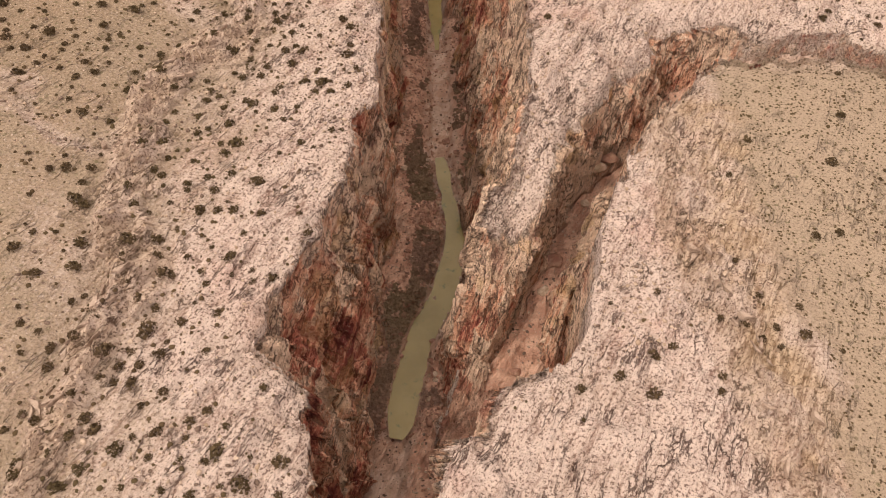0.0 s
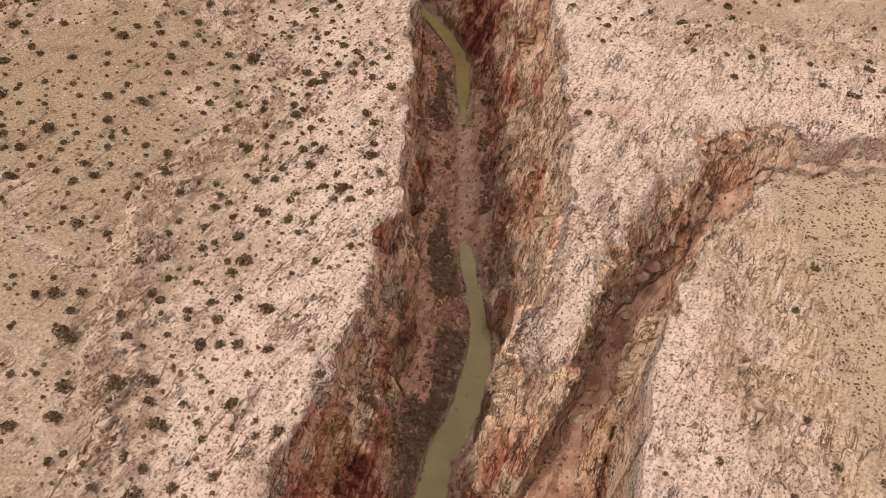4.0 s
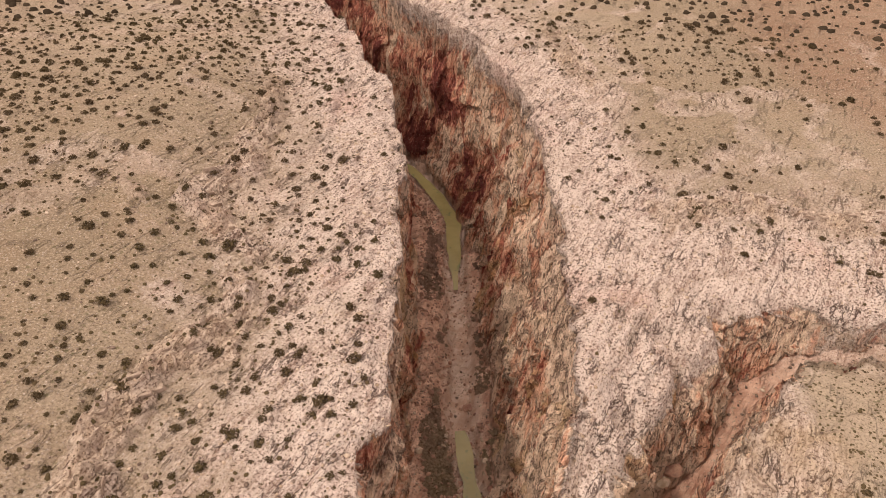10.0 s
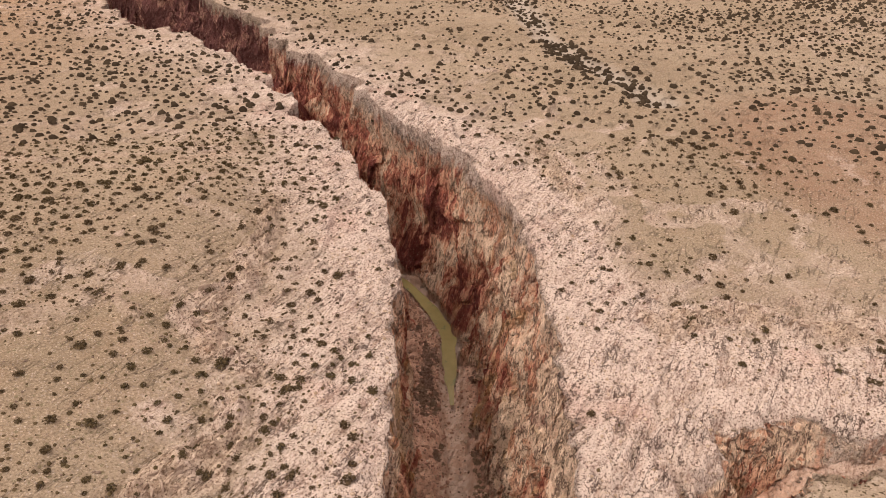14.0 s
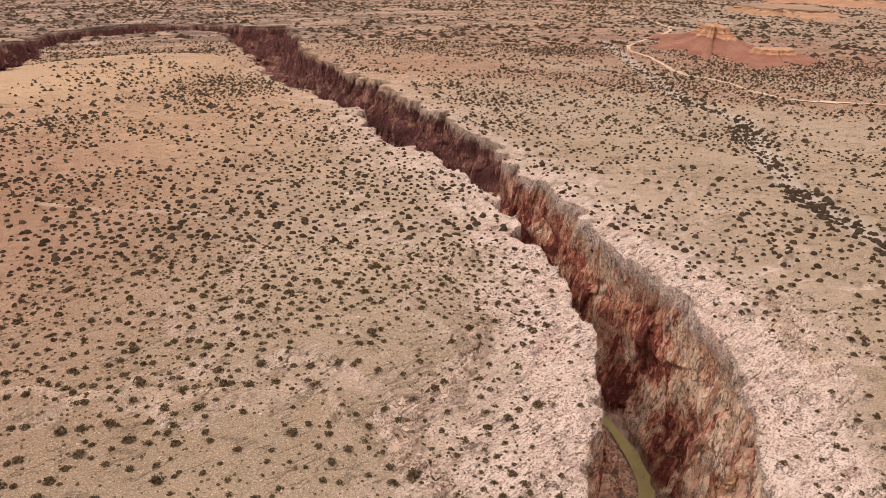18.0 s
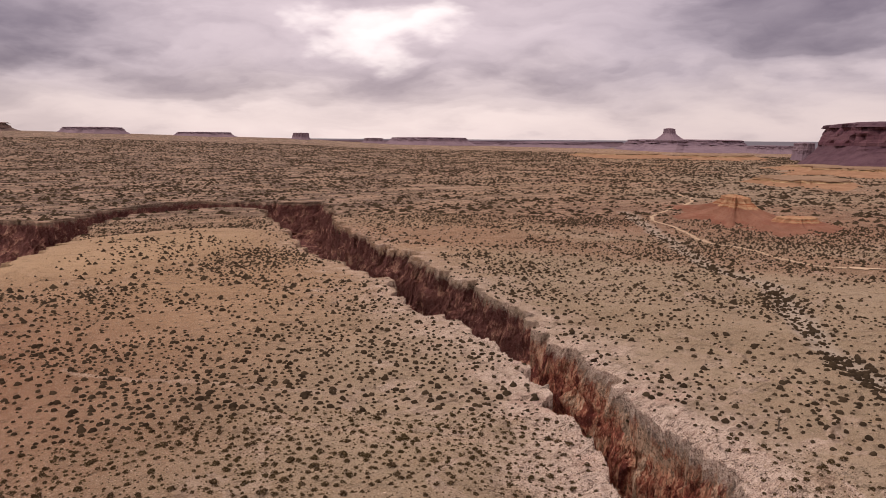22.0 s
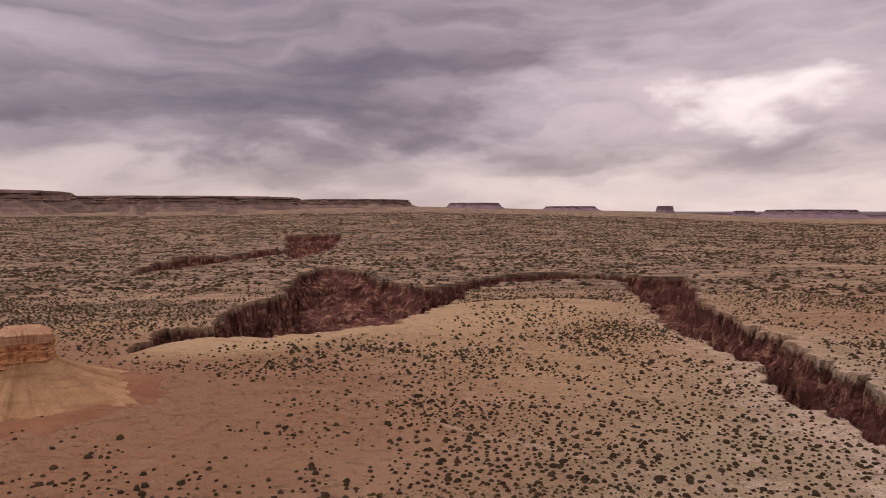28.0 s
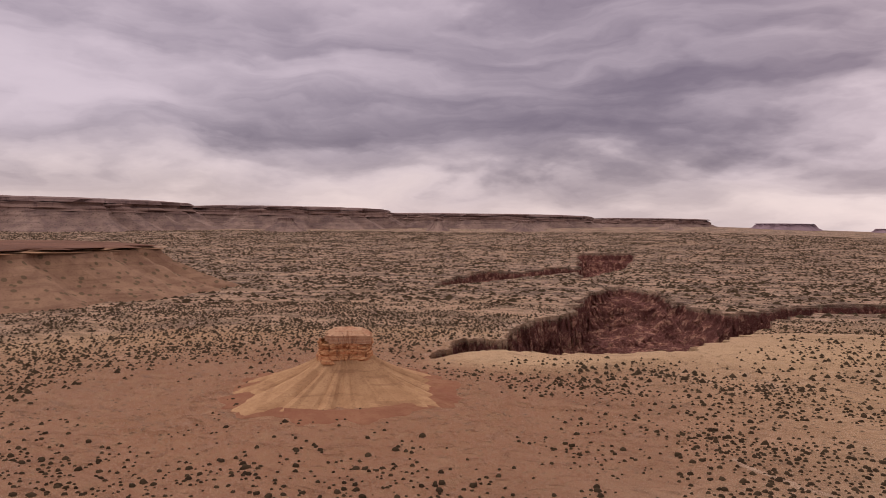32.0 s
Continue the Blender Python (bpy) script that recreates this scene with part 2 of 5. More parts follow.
def wall_colour(m, cream):
    """Canyon rock: cream and tan slabs, red-brown patina, dark varnish, along dipping joints."""
    depth = m.node("ShaderNodeSeparateXYZ", Vector=m.pos).outputs[2]
    warp = m.node("ShaderNodeTexNoise", Scale=0.3, Detail=3.0, Vector=m.pos).outputs["Color"]

    def bent(vec, k):
        n = m.nt.nodes.new("ShaderNodeVectorMath")
        n.operation = "MULTIPLY_ADD"
        m.put(n.inputs[0], warp)
        n.inputs[1].default_value = (k, k, k)
        m.put(n.inputs[2], vec)
        return n.outputs[0]

    rib = bent(m.coords((0.34, 0.07, 0.20), (42, 0, -20)), 0.7)
    fine = bent(m.coords((1.5, 0.20, 0.8), (40, 4, -24)), 0.9)
    slab = m.red(m.cells(1.0, rib, "F1", "Color"))
    chip = m.red(m.cells(1.0, fine, "F1", "Color"))
    big = m.math("ADD", m.noise(0.075, 3, 0.55), m.math("MULTIPLY", m.math("SUBTRACT", cream, 0.25), 0.20))
    grit = m.noise(2.4, 3, 0.65)
    streak = m.noise(1.0, 4, 0.62, m.coords((1.6, 0.11, 0.9), (42, 0, -22)), 0.5)
    ledge = m.noise(1.0, 4, 0.6, m.coords((0.05, 0.05, 0.34), (10, 4, 0)), 0.4)
    tone = m.math("ADD", m.math("MULTIPLY", slab, 0.42), m.math("ADD", m.math("MULTIPLY", chip, 0.20), m.math("MULTIPLY", m.math("SUBTRACT", big, 0.345), 2.2)))
    tone = m.math("ADD", tone, m.math("MULTIPLY", m.math("SUBTRACT", streak, 0.5), 0.9))
    tone = m.math("ADD", tone, m.math("MULTIPLY", m.math("SUBTRACT", ledge, 0.5), 0.35))
    tone = m.math("ADD", tone, m.math("MULTIPLY", m.band(depth, -22.0, -3.0, 0.0, 0.16), m.band(cream, -0.1, 0.15)))
    col = m.mix(m.band(tone, 0.22, 0.44), (0.22, 0.056, 0.045), (0.56, 0.19, 0.12))
    col = m.mix(m.band(tone, 0.44, 0.60), col, (0.80, 0.43, 0.27))
    col = m.mix(m.band(tone, 0.66, 0.92), col, (0.93, 0.67, 0.47))
    rust = m.band(m.noise(0.13, 4, 0.6), 0.56, 0.64)
    col = m.mix(m.math("MULTIPLY", rust, m.band(streak, 0.3, 0.6, 0.75, 0.35)), col, (0.30, 0.085, 0.06))
    ochre = m.band(m.noise(0.10, 3, 0.5, bent(m.pos, 5.0)), 0.56, 0.66)
    col = m.mix(m.math("MULTIPLY", m.math("MULTIPLY", ochre, m.band(cream, 0.1, 0.5)), 0.55), col, (0.66, 0.40, 0.17))
    # Dulling with distance is put into the colour of the far walls.
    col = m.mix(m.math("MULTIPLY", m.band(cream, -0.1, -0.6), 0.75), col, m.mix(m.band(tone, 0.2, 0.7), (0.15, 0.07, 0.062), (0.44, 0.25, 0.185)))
    col = m.mix(m.math("MULTIPLY", m.band(grit, 0.56, 0.66), 0.5), col, (0.22, 0.085, 0.06))
    col = m.mix(m.math("MULTIPLY", m.band(grit, 0.42, 0.34), 0.35), col, (0.90, 0.62, 0.42))
    joint = m.lines(m.coords((1.0, 0.10, 0.6), (42, 0, -20)), 0.55, 0.022, 4, 0.6)
    joint = m.math("MULTIPLY", joint, m.band(m.noise(0.25, 3), 0.42, 0.56))
    cleft = m.lines(rib, 1.1, 0.026, 3, 0.55)
    crack = m.math("MAXIMUM", joint, m.math("MULTIPLY", cleft, 0.8))
    col = m.mix(m.math("MULTIPLY", crack, 0.8), col, (0.12, 0.035, 0.026))
    h = m.math("ADD", m.math("ADD", m.math("MULTIPLY", slab, 0.9), m.math("MULTIPLY", chip, 0.5)), m.math("SUBTRACT", m.math("ADD", m.math("MULTIPLY", streak, 1.5), m.math("MULTIPLY", grit, 0.6)), m.math("MULTIPLY", crack, 1.0)))
    return col, h


def ground_material():
    m = Mat("desert_ground")
    z1 = m.attr("zone")      # bare rock, canyon wall, red soil
    z2 = m.attr("zone_b")    # canyon floor, sandy flat, gravel wash
    z3 = m.attr("zone_c")    # brown scrubland, ochre ledge, pale cliff (below zero: dulled by distance)
    # soil
    big = m.noise(0.012, 4, 0.5)
    med = m.noise(0.11, 5, 0.6)
    fin = m.noise(1.7, 5, 0.7)
    soil = m.mix(m.band(big, 0.35, 0.65), (0.29, 0.212, 0.135), (0.37, 0.277, 0.185))
    soil = m.mix(m.math("MULTIPLY", m.band(med, 0.45, 0.7), 0.5), soil, (0.30, 0.20, 0.115))
    warm = m.band(m.math("MULTIPLY", m.node("ShaderNodeSeparateXYZ", Vector=m.pos).outputs[0], -1.0), 110.0, 260.0)
    soil = m.mix(m.math("MULTIPLY", warm, 0.8), soil, m.mix(m.band(med, 0.35, 0.65), (0.35, 0.205, 0.108), (0.45, 0.275, 0.148)))
    soil = m.mix(m.math("MULTIPLY", z1[2], m.band(med, 0.2, 0.6, 0.6, 1.0)), soil, (0.245, 0.11, 0.06))
    soil = m.mix(z2[1], soil, m.mix(warm, (0.43, 0.325, 0.225), (0.45, 0.30, 0.175)))
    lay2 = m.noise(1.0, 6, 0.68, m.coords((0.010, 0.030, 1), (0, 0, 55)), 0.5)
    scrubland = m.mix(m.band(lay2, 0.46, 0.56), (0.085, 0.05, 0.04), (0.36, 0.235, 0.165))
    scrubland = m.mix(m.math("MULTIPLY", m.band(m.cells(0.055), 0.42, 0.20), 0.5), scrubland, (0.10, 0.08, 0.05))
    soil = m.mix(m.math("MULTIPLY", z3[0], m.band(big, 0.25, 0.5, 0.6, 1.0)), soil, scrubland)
    peb = m.cells(2.4, None, "F1")
    pebc = m.cells(2.4, None, "F1", "Color")
    pick = m.math("MULTIPLY", m.band(peb, 0.36, 0.22), m.band(fin, 0.42, 0.56))
    soil = m.mix(m.math("MULTIPLY", pick, m.math("SUBTRACT", 0.85, z2[1], True)), soil, m.mix(pebc, (0.20, 0.15, 0.11), (0.66, 0.54, 0.44)))
    tuft = m.cells(0.8, None, "F1")
    soil = m.mix(m.math("MULTIPLY", m.band(tuft, 0.30, 0.16), m.band(m.noise(0.6), 0.42, 0.54, 0.0, 0.75)), soil, (0.17, 0.14, 0.07))
    ln = m.nt.nodes.new("ShaderNodeVectorMath")
    ln.operation = "LENGTH"
    m.put(ln.inputs[0], m.pos)
    away = m.band(ln.outputs["Value"], 190.0, 380.0)
    bush = m.math("MULTIPLY", m.band(m.cells(0.24), 0.27, 0.17), m.band(m.noise(0.05, 4, 0.65), 0.40, 0.54, 0.0, 0.85))
    soil = m.mix(m.math("MULTIPLY", m.math("MULTIPLY", bush, away), m.math("SUBTRACT", 1.0, z2[1], True)), soil, (0.075, 0.050, 0.030))
    streaks = m.noise(1.0, 5, 0.7, m.coords((0.03, 0.12, 1), (0, 0, 35)), 0.6)
    soil = m.mix(m.math("MULTIPLY", m.math("MULTIPLY", m.band(streaks, 0.57, 0.64), away), 0.45), soil, (0.14, 0.085, 0.06))
    sg = m.noise(2.8, 3, 0.65)
    # Dark specks put the small shadows of stones into the soil colour.
    soil = m.mix(m.math("MULTIPLY", m.band(sg, 0.55, 0.60), 0.6), soil, (0.15, 0.105, 0.06))
    soil = m.mix(m.math("MULTIPLY", m.band(sg, 0.44, 0.37), 0.5), soil, (0.56, 0.43, 0.29))
    # bare slickrock and broken slabs, striped along the bedding
    lay = m.coords((1, 0.36, 1), (0, 0, -24))
    rk = m.noise(0.28, 6, 0.62, lay, 0.5)
    gr = m.noise(2.6, 3, 0.65)
    strk = m.noise(1.0, 4, 0.62, m.coords((1.9, 0.30, 1.0), (0, 0, -26)), 0.6)
    wv = m.nt.nodes.new("ShaderNodeVectorMath")
    wv.operation = "MULTIPLY_ADD"
    m.put(wv.inputs[0], m.node("ShaderNodeTexNoise", Scale=0.6, Detail=4.0, Vector=m.pos).outputs["Color"])
    wv.inputs[1].default_value = (1.6, 1.6, 1.6)
    m.put(wv.inputs[2], lay)
    slab = m.cells(1.05, wv.outputs[0], "F1", "Color")
    tone = m.math("ADD", m.math("MULTIPLY", rk, 0.7), m.math("ADD", m.math("MULTIPLY", m.math("SUBTRACT", slab, 0.5), 0.16), m.math("MULTIPLY", m.math("SUBTRACT", strk, 0.32), 0.9)))
    rock = m.mix(m.band(tone, 0.24, 0.58), (0.31, 0.20, 0.15), (0.68, 0.535, 0.43))
    rock = m.mix(m.math("MULTIPLY", m.band(m.noise(0.07, 4), 0.5, 0.68), 0.4), rock, (0.50, 0.37, 0.275))
    rock = m.mix(m.math("MULTIPLY", m.band(m.noise(0.045, 4, 0.6), 0.54, 0.66), 0.45), rock, (0.58, 0.37, 0.29))
    # Shadows of stones and rough relief, painted in as dark specks.
    rock = m.mix(m.math("MULTIPLY", m.band(gr, 0.545, 0.60), 0.85), rock, (0.16, 0.095, 0.07))
    rock = m.mix(m.math("MULTIPLY", m.band(strk, 0.60, 0.70), 0.65), rock, (0.22, 0.125, 0.09))
    rock = m.mix(m.math("MULTIPLY", m.band(gr, 0.45, 0.39), 0.45), rock, (0.78, 0.62, 0.50))
    crk = m.lines(m.coords((1.0, 0.22, 1.0), (0, 0, -25)), 0.42, 0.028, 4, 0.6)
    crk = m.math("MULTIPLY", crk, m.band(m.noise(0.15, 4, 0.6), 0.46, 0.58))
    rock = m.mix(m.math("MULTIPLY", crk, 0.85), rock, (0.11, 0.065, 0.05))
    rock = m.mix(m.math("MULTIPLY", pick, 0.6), rock, m.mix(pebc, (0.16, 0.10, 0.075), (0.82, 0.69, 0.57)))
    ochre_rock = m.mix(m.band(strk, 0.38, 0.62), (0.25, 0.155, 0.075), (0.56, 0.405, 0.25))
    ochre_rock = m.mix(m.math("MULTIPLY", m.band(gr, 0.55, 0.63), 0.75), ochre_rock, (0.15, 0.09, 0.045))
    rock = m.mix(m.math("MULTIPLY", z3[1], m.band(med, 0.35, 0.6, 0.2, 0.8)), rock, ochre_rock)
    edge = m.math("ADD", z1[0], m.math("MULTIPLY", m.math("ADD", m.math("SUBTRACT", med, 0.5), m.math("SUBTRACT", fin, 0.5)), 1.0))
    col = m.mix(m.band(edge, 0.05, 0.95), soil, rock)
    # wash
    col = m.mix(m.math("MULTIPLY", z2[2], m.band(fin, 0.3, 0.6, 0.4, 0.95)), col, (0.42, 0.345, 0.27))
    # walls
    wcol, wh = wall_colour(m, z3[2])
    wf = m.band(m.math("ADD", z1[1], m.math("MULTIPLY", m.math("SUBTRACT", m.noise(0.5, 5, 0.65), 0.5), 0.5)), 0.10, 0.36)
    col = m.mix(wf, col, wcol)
    # floor: brown talus, gravel and mud
    fl = m.mix(m.band(m.noise(0.35, 5, 0.6), 0.38, 0.64), (0.50, 0.275, 0.185), (0.74, 0.47, 0.33))
    fl = m.mix(m.math("MULTIPLY", m.band(m.noise(0.12, 4), 0.55, 0.7), 0.7), fl, (0.36, 0.25, 0.18))
    fl = m.mix(m.math("MULTIPLY", pick, 0.8), fl, m.mix(pebc, (0.20, 0.125, 0.09), (0.66, 0.50, 0.39)))
    fl = m.mix(m.math("MULTIPLY", z2[2], 0.85), fl, m.mix(m.band(m.noise(0.25, 4), 0.4, 0.6), (0.58, 0.38, 0.27), (0.70, 0.53, 0.41)))
    # The far floor is darkened by distance in its colour.
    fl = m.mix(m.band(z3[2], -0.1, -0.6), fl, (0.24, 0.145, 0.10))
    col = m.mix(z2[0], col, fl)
    h = m.math("ADD", m.math("MULTIPLY", gr, 0.35), m.math("ADD", m.math("MULTIPLY", fin, 0.6), m.math("MULTIPLY", crk, -0.6)))
    h = m.math("ADD", h, m.math("MULTIPLY", m.math("ADD", strk, m.math("MULTIPLY", slab, 0.5)), m.math("MULTIPLY", z1[0], 0.7)))
    nb = m.bump(h, 1.0, 0.8)
    nb = m.bump(m.math("MULTIPLY", wh, wf), 1.0, 0.9, nb)
    return m.done(col, 0.95, nb, 0.1)


def simple_rock(name, dark, lite, scale=1.0, strength=0.6):
    m = Mat(name)
    a, b = m.noise(0.6 * scale, 6, 0.65), m.noise(4.0 * scale, 5, 0.7)
    col = m.mix(m.band(a, 0.35, 0.65), dark, lite)
    col = m.mix(m.math("MULTIPLY", m.band(b, 0.5, 0.7), 0.5), col, tuple(c * 0.55 for c in dark))
    return m.done(col, 0.95, m.bump(b, strength, 0.15 / scale), 0.1)


def leaf_material(name, a, b, c):
    m = Mat(name)
    info = m.nt.nodes.new("ShaderNodeNewGeometry")
    isl = info.outputs["Random Per Island"]
    big = m.noise(0.03, 3)
    col = m.mix(isl, a, b)
    col = m.mix(m.band(big, 0.4, 0.65, 0.0, 0.75), col, c)
    return m.done(col, 1.0, None, 0.0)


GROUND = ground_material()
ROCK_PALE = simple_rock("pale_limestone", (0.38, 0.265, 0.17), (0.62, 0.475, 0.35))
ROCK_LEDGE = simple_rock("ledge_limestone", (0.24, 0.165, 0.115), (0.46, 0.345, 0.255))
ROCK_DARK = simple_rock("weathered_stone", (0.13, 0.085, 0.06), (0.27, 0.19, 0.14))
ROCK_RED = simple_rock("red_sandstone", (0.26, 0.13, 0.09), (0.44, 0.27, 0.18))
SHRUB = leaf_material("shrub_leaves", (0.07, 0.046, 0.026), (0.125, 0.084, 0.046), (0.095, 0.07, 0.034))
SCRUB = leaf_material("scrub_leaves", (0.032, 0.022, 0.014), (0.07, 0.048, 0.029), (0.05, 0.036, 0.023))
BRUSH = leaf_material("bank_brush", (0.20, 0.12, 0.09), (0.32, 0.20, 0.14), (0.22, 0.16, 0.09))
BARK = simple_rock("grey_bark", (0.10, 0.075, 0.055), (0.19, 0.15, 0.11), 6.0)


def water_material():
    m = Mat("silty_water")
    n = m.noise(0.12, 4)
    col = m.mix(m.band(n, 0.35, 0.65), (0.27, 0.215, 0.085), (0.34, 0.27, 0.11))
    col = m.mix(m.band(m.noise(0.5, 3), 0.6, 0.75), col, (0.16, 0.17, 0.08))
    return m.done(col, 0.25, m.bump(m.noise(1.5, 3), 0.08, 0.1), 0.28)


WATER = water_material()


# ---- fields over the plan ----
def hashed(i, j, k, seed):
    h = (i.astype(np.int64) * 374761393 + j.astype(np.int64) * 668265263 + k.astype(np.int64) * 2147483647 + seed * 144269) & 0xFFFFFFFF
    h = ((h ^ (h >> 13)) * 1274126177) & 0xFFFFFFFF
    h = ((h ^ (h >> 16)) * 2246822519) & 0xFFFFFFFF
    return ((h ^ (h >> 15)) & 0xFFFF) / 32767.5 - 1.0


def vnoise(x, y, z=None, seed=0):
    """Smooth value noise from -1 to 1."""
    i, j = np.floor(x), np.floor(y)
    u, v = x - i, y - j
    u, v = u * u * (3 - 2 * u), v * v * (3 - 2 * v)
    if z is None:
        k = np.zeros_like(i)
        a = hashed(i, j, k, seed) * (1 - u) + hashed(i + 1, j, k, seed) * u
        b = hashed(i, j + 1, k, seed) * (1 - u) + hashed(i + 1, j + 1, k, seed) * u
        return a * (1 - v) + b * v
    k = np.floor(z)
    w = z - k
    w = w * w * (3 - 2 * w)
    r = 0
    for dk, f in ((0, 1 - w), (1, w)):
        a = hashed(i, j, k + dk, seed) * (1 - u) + hashed(i + 1, j, k + dk, seed) * u
        b = hashed(i, j + 1, k + dk, seed) * (1 - u) + hashed(i + 1, j + 1, k + dk, seed) * u
        r = r + f * (a * (1 - v) + b * v)
    return r


def fbm(x, y, octaves, seed=0, gain=0.5):
    s, a, t = 0, 1.0, 0
    for o in range(octaves):
        s = s + a * vnoise(x * 2 ** o + 17.3 * o, y * 2 ** o - 9.1 * o, None, seed + o)
        t += a
        a *= gain
    return s / t


def stepped(n, k=2.5):
    q = n * k
    f = q - np.floor(q)
    return (np.floor(q) + sstep(0.3, 0.7, f)) / k


def sstep(a, b, x):
    t = np.clip((x - a) / (b - a), 0, 1)
    return t * t * (3 - 2 * t)


def poly_dist(px, py, pts, closed=True):
    """Distance to a polyline."""
    best = np.full(px.shape, 1e9)
    n = len(pts)
    for a in range(n if closed else n - 1):
        (x0, y0), (x1, y1) = pts[a], pts[(a + 1) % n]
        dx, dy = x1 - x0, y1 - y0
        t = np.clip(((px - x0) * dx + (py - y0) * dy) / (dx * dx + dy * dy + 1e-9), 0, 1)
        best = np.minimum(best, (px - x0 - t * dx) ** 2 + (py - y0 - t * dy) ** 2)
    return np.sqrt(best)


def poly_in(px, py, pts):
    c = np.zeros(px.shape, bool)
    n = len(pts)
    for a in range(n):
        (x0, y0), (x1, y1) = pts[a], pts[(a + 1) % n]
        if y0 == y1:
            continue
        c ^= ((y0 > py) != (y1 > py)) & (px < (x1 - x0) * (py - y0) / (y1 - y0) + x0)
    return c


# Plan of the canyon: rims and feet of its walls, upstream from behind the camera to the far meander.
RIM_W = [(-22, -90), (-15, -20), (-14, 30), (-14, 37), (-17, 42), (-22, 46), (-23, 53), (-22, 58), (-18, 66), (-16, 76), (-16.5, 89), (-14, 98), (-14.5, 112),
         (-16, 130), (-18, 143), (-20, 152), (-18, 163), (-22, 186), (-30, 200), (-42, 231), (-55, 250), (-73, 276), (-90, 299), (-112, 321), (-150, 356), (-206, 417), (-257, 458), (-320, 511)]
RIM_W_FAR = [(-372, 566), (-455, 650), (-530, 735), (-590, 745), (-625, 690), (-625, 610), (-590, 560), (-520, 475), (-462, 407), (-424, 335), (-414, 306), (-411, 274), (-421, 240), (-446, 200), (-450, 164)]
RIM_E = [(4, -90), (3, -20), (2, 29), (4.5, 38), (7, 46), (6, 58), (6.5, 70), (9, 82), (13, 95), (15, 106), (14, 119), (13.5, 135), (13.5, 150), (10.5, 165),
         (10, 180), (4, 203), (-3, 226), (-19, 244), (-31, 258), (-46, 289), (-61, 313), (-79, 327), (-103, 366), (-131, 398), (-156, 440), (-207, 486), (-285, 562)]
RIM_E_FAR = [(-336, 612), (-377, 653), (-423, 727), (-500, 823), (-516, 846), (-560, 822), (-620, 805), (-690, 760), (-705, 690), (-682, 620), (-654, 583), (-650, 545), (-735, 543), (-862, 594), (-978, 628), (-949, 572), (-779, 434), (-649, 364), (-624, 323), (-603, 288), (-520, 244), (-527, 210), (-464, 167)]
FOOT_W = [(-14, -90), (-12, -20), (-11, 44), (-10, 53), (-9.5, 64), (-10, 76), (-10.5, 94), (-11.5, 105), (-12, 120), (-14, 142), (-16, 160), (-19, 185), (-21, 205),
          (-27, 222), (-38, 240), (-62, 275), (-84, 303), (-120, 340), (-160, 378), (-215, 432), (-268, 482), (-330, 535)]
FOOT_W_FAR = [(-385, 590), (-455, 675), (-530, 762), (-600, 768), (-648, 695), (-645, 612), (-612, 560), (-545, 480), (-498, 402), (-466, 335), (-455, 300), (-452, 270), (-458, 245), (-474, 212), (-468, 178)]
FOOT_E = [(1, -90), (0, -20), (1, 44), (1, 57), (2, 70), (4.5, 82), (6.5, 98), (5, 112), (4, 124), (3, 140), (3.5, 151), (0, 172), (-4, 195),
          (-12, 217), (-26, 236), (-52, 274), (-74, 302), (-98, 340), (-145, 386), (-200, 444), (-262, 510), (-315, 565)]
FOOT_E_FAR = [(-355, 606), (-400, 668), (-450, 742), (-512, 812), (-560, 798), (-608, 784), (-668, 742), (-680, 690), (-662, 622), (-634, 575), (-622, 515), (-690, 500), (-760, 505), (-800, 500), (-790, 462), (-690, 405), (-600, 345), (-585, 310), (-560, 278), (-500, 232), (-496, 205), (-472, 180)]
MAIN_RIM = RIM_W + RIM_W_FAR + (RIM_E + RIM_E_FAR)[::-1]
MAIN_FOOT = FOOT_W + FOOT_W_FAR + (FOOT_E + FOOT_E_FAR)[::-1]
# The tributary gulch on the east.
SIDE_RIM = [(2, 34), (6, 38), (10, 43), (16, 49), (19.5, 62), (23.5, 75), (28.5, 87), (40, 103), (48, 112), (64, 116), (90, 108), (130, 92), (130, 97),
            (92, 114), (66, 125), (57, 132), (46, 134), (34, 128), (24, 118), (18, 107), (14, 94), (11, 83), (8.5, 72), (2, 62), (-2, 50)]
SIDE_FOOT = [(3, 44), (8, 49), (13, 54), (16, 63), (20, 76), (25, 88), (32, 99), (42, 112), (50, 118), (66, 119), (90, 110.5), (92, 112),
             (66, 122), (52, 124), (42, 118), (31, 105), (23, 96), (17.5, 82), (14, 72), (8, 62), (2, 52)]


# A farther bend of the same canyon.
BEND_RIM = [(-1010, 330), (-1110, 365), (-1320, 520), (-1290, 570), (-1420, 720), (-1320, 760), (-1190, 590), (-1040, 410)]
BEND_FOOT = [(-1060, 365), (-1150, 410), (-1270, 540), (-1250, 580), (-1360, 710), (-1320, 720), (-1200, 570), (-1080, 400)]
ALCOVE_RIM = [(-1088, 600), (-1320, 810), (-1447, 914), (-1750, 1110), (-1800, 965), (-1450, 780)]
ALCOVE_FOOT = [(-1140, 640), (-1320, 790), (-1450, 890), (-1690, 1040), (-1710, 985), (-1440, 810)]
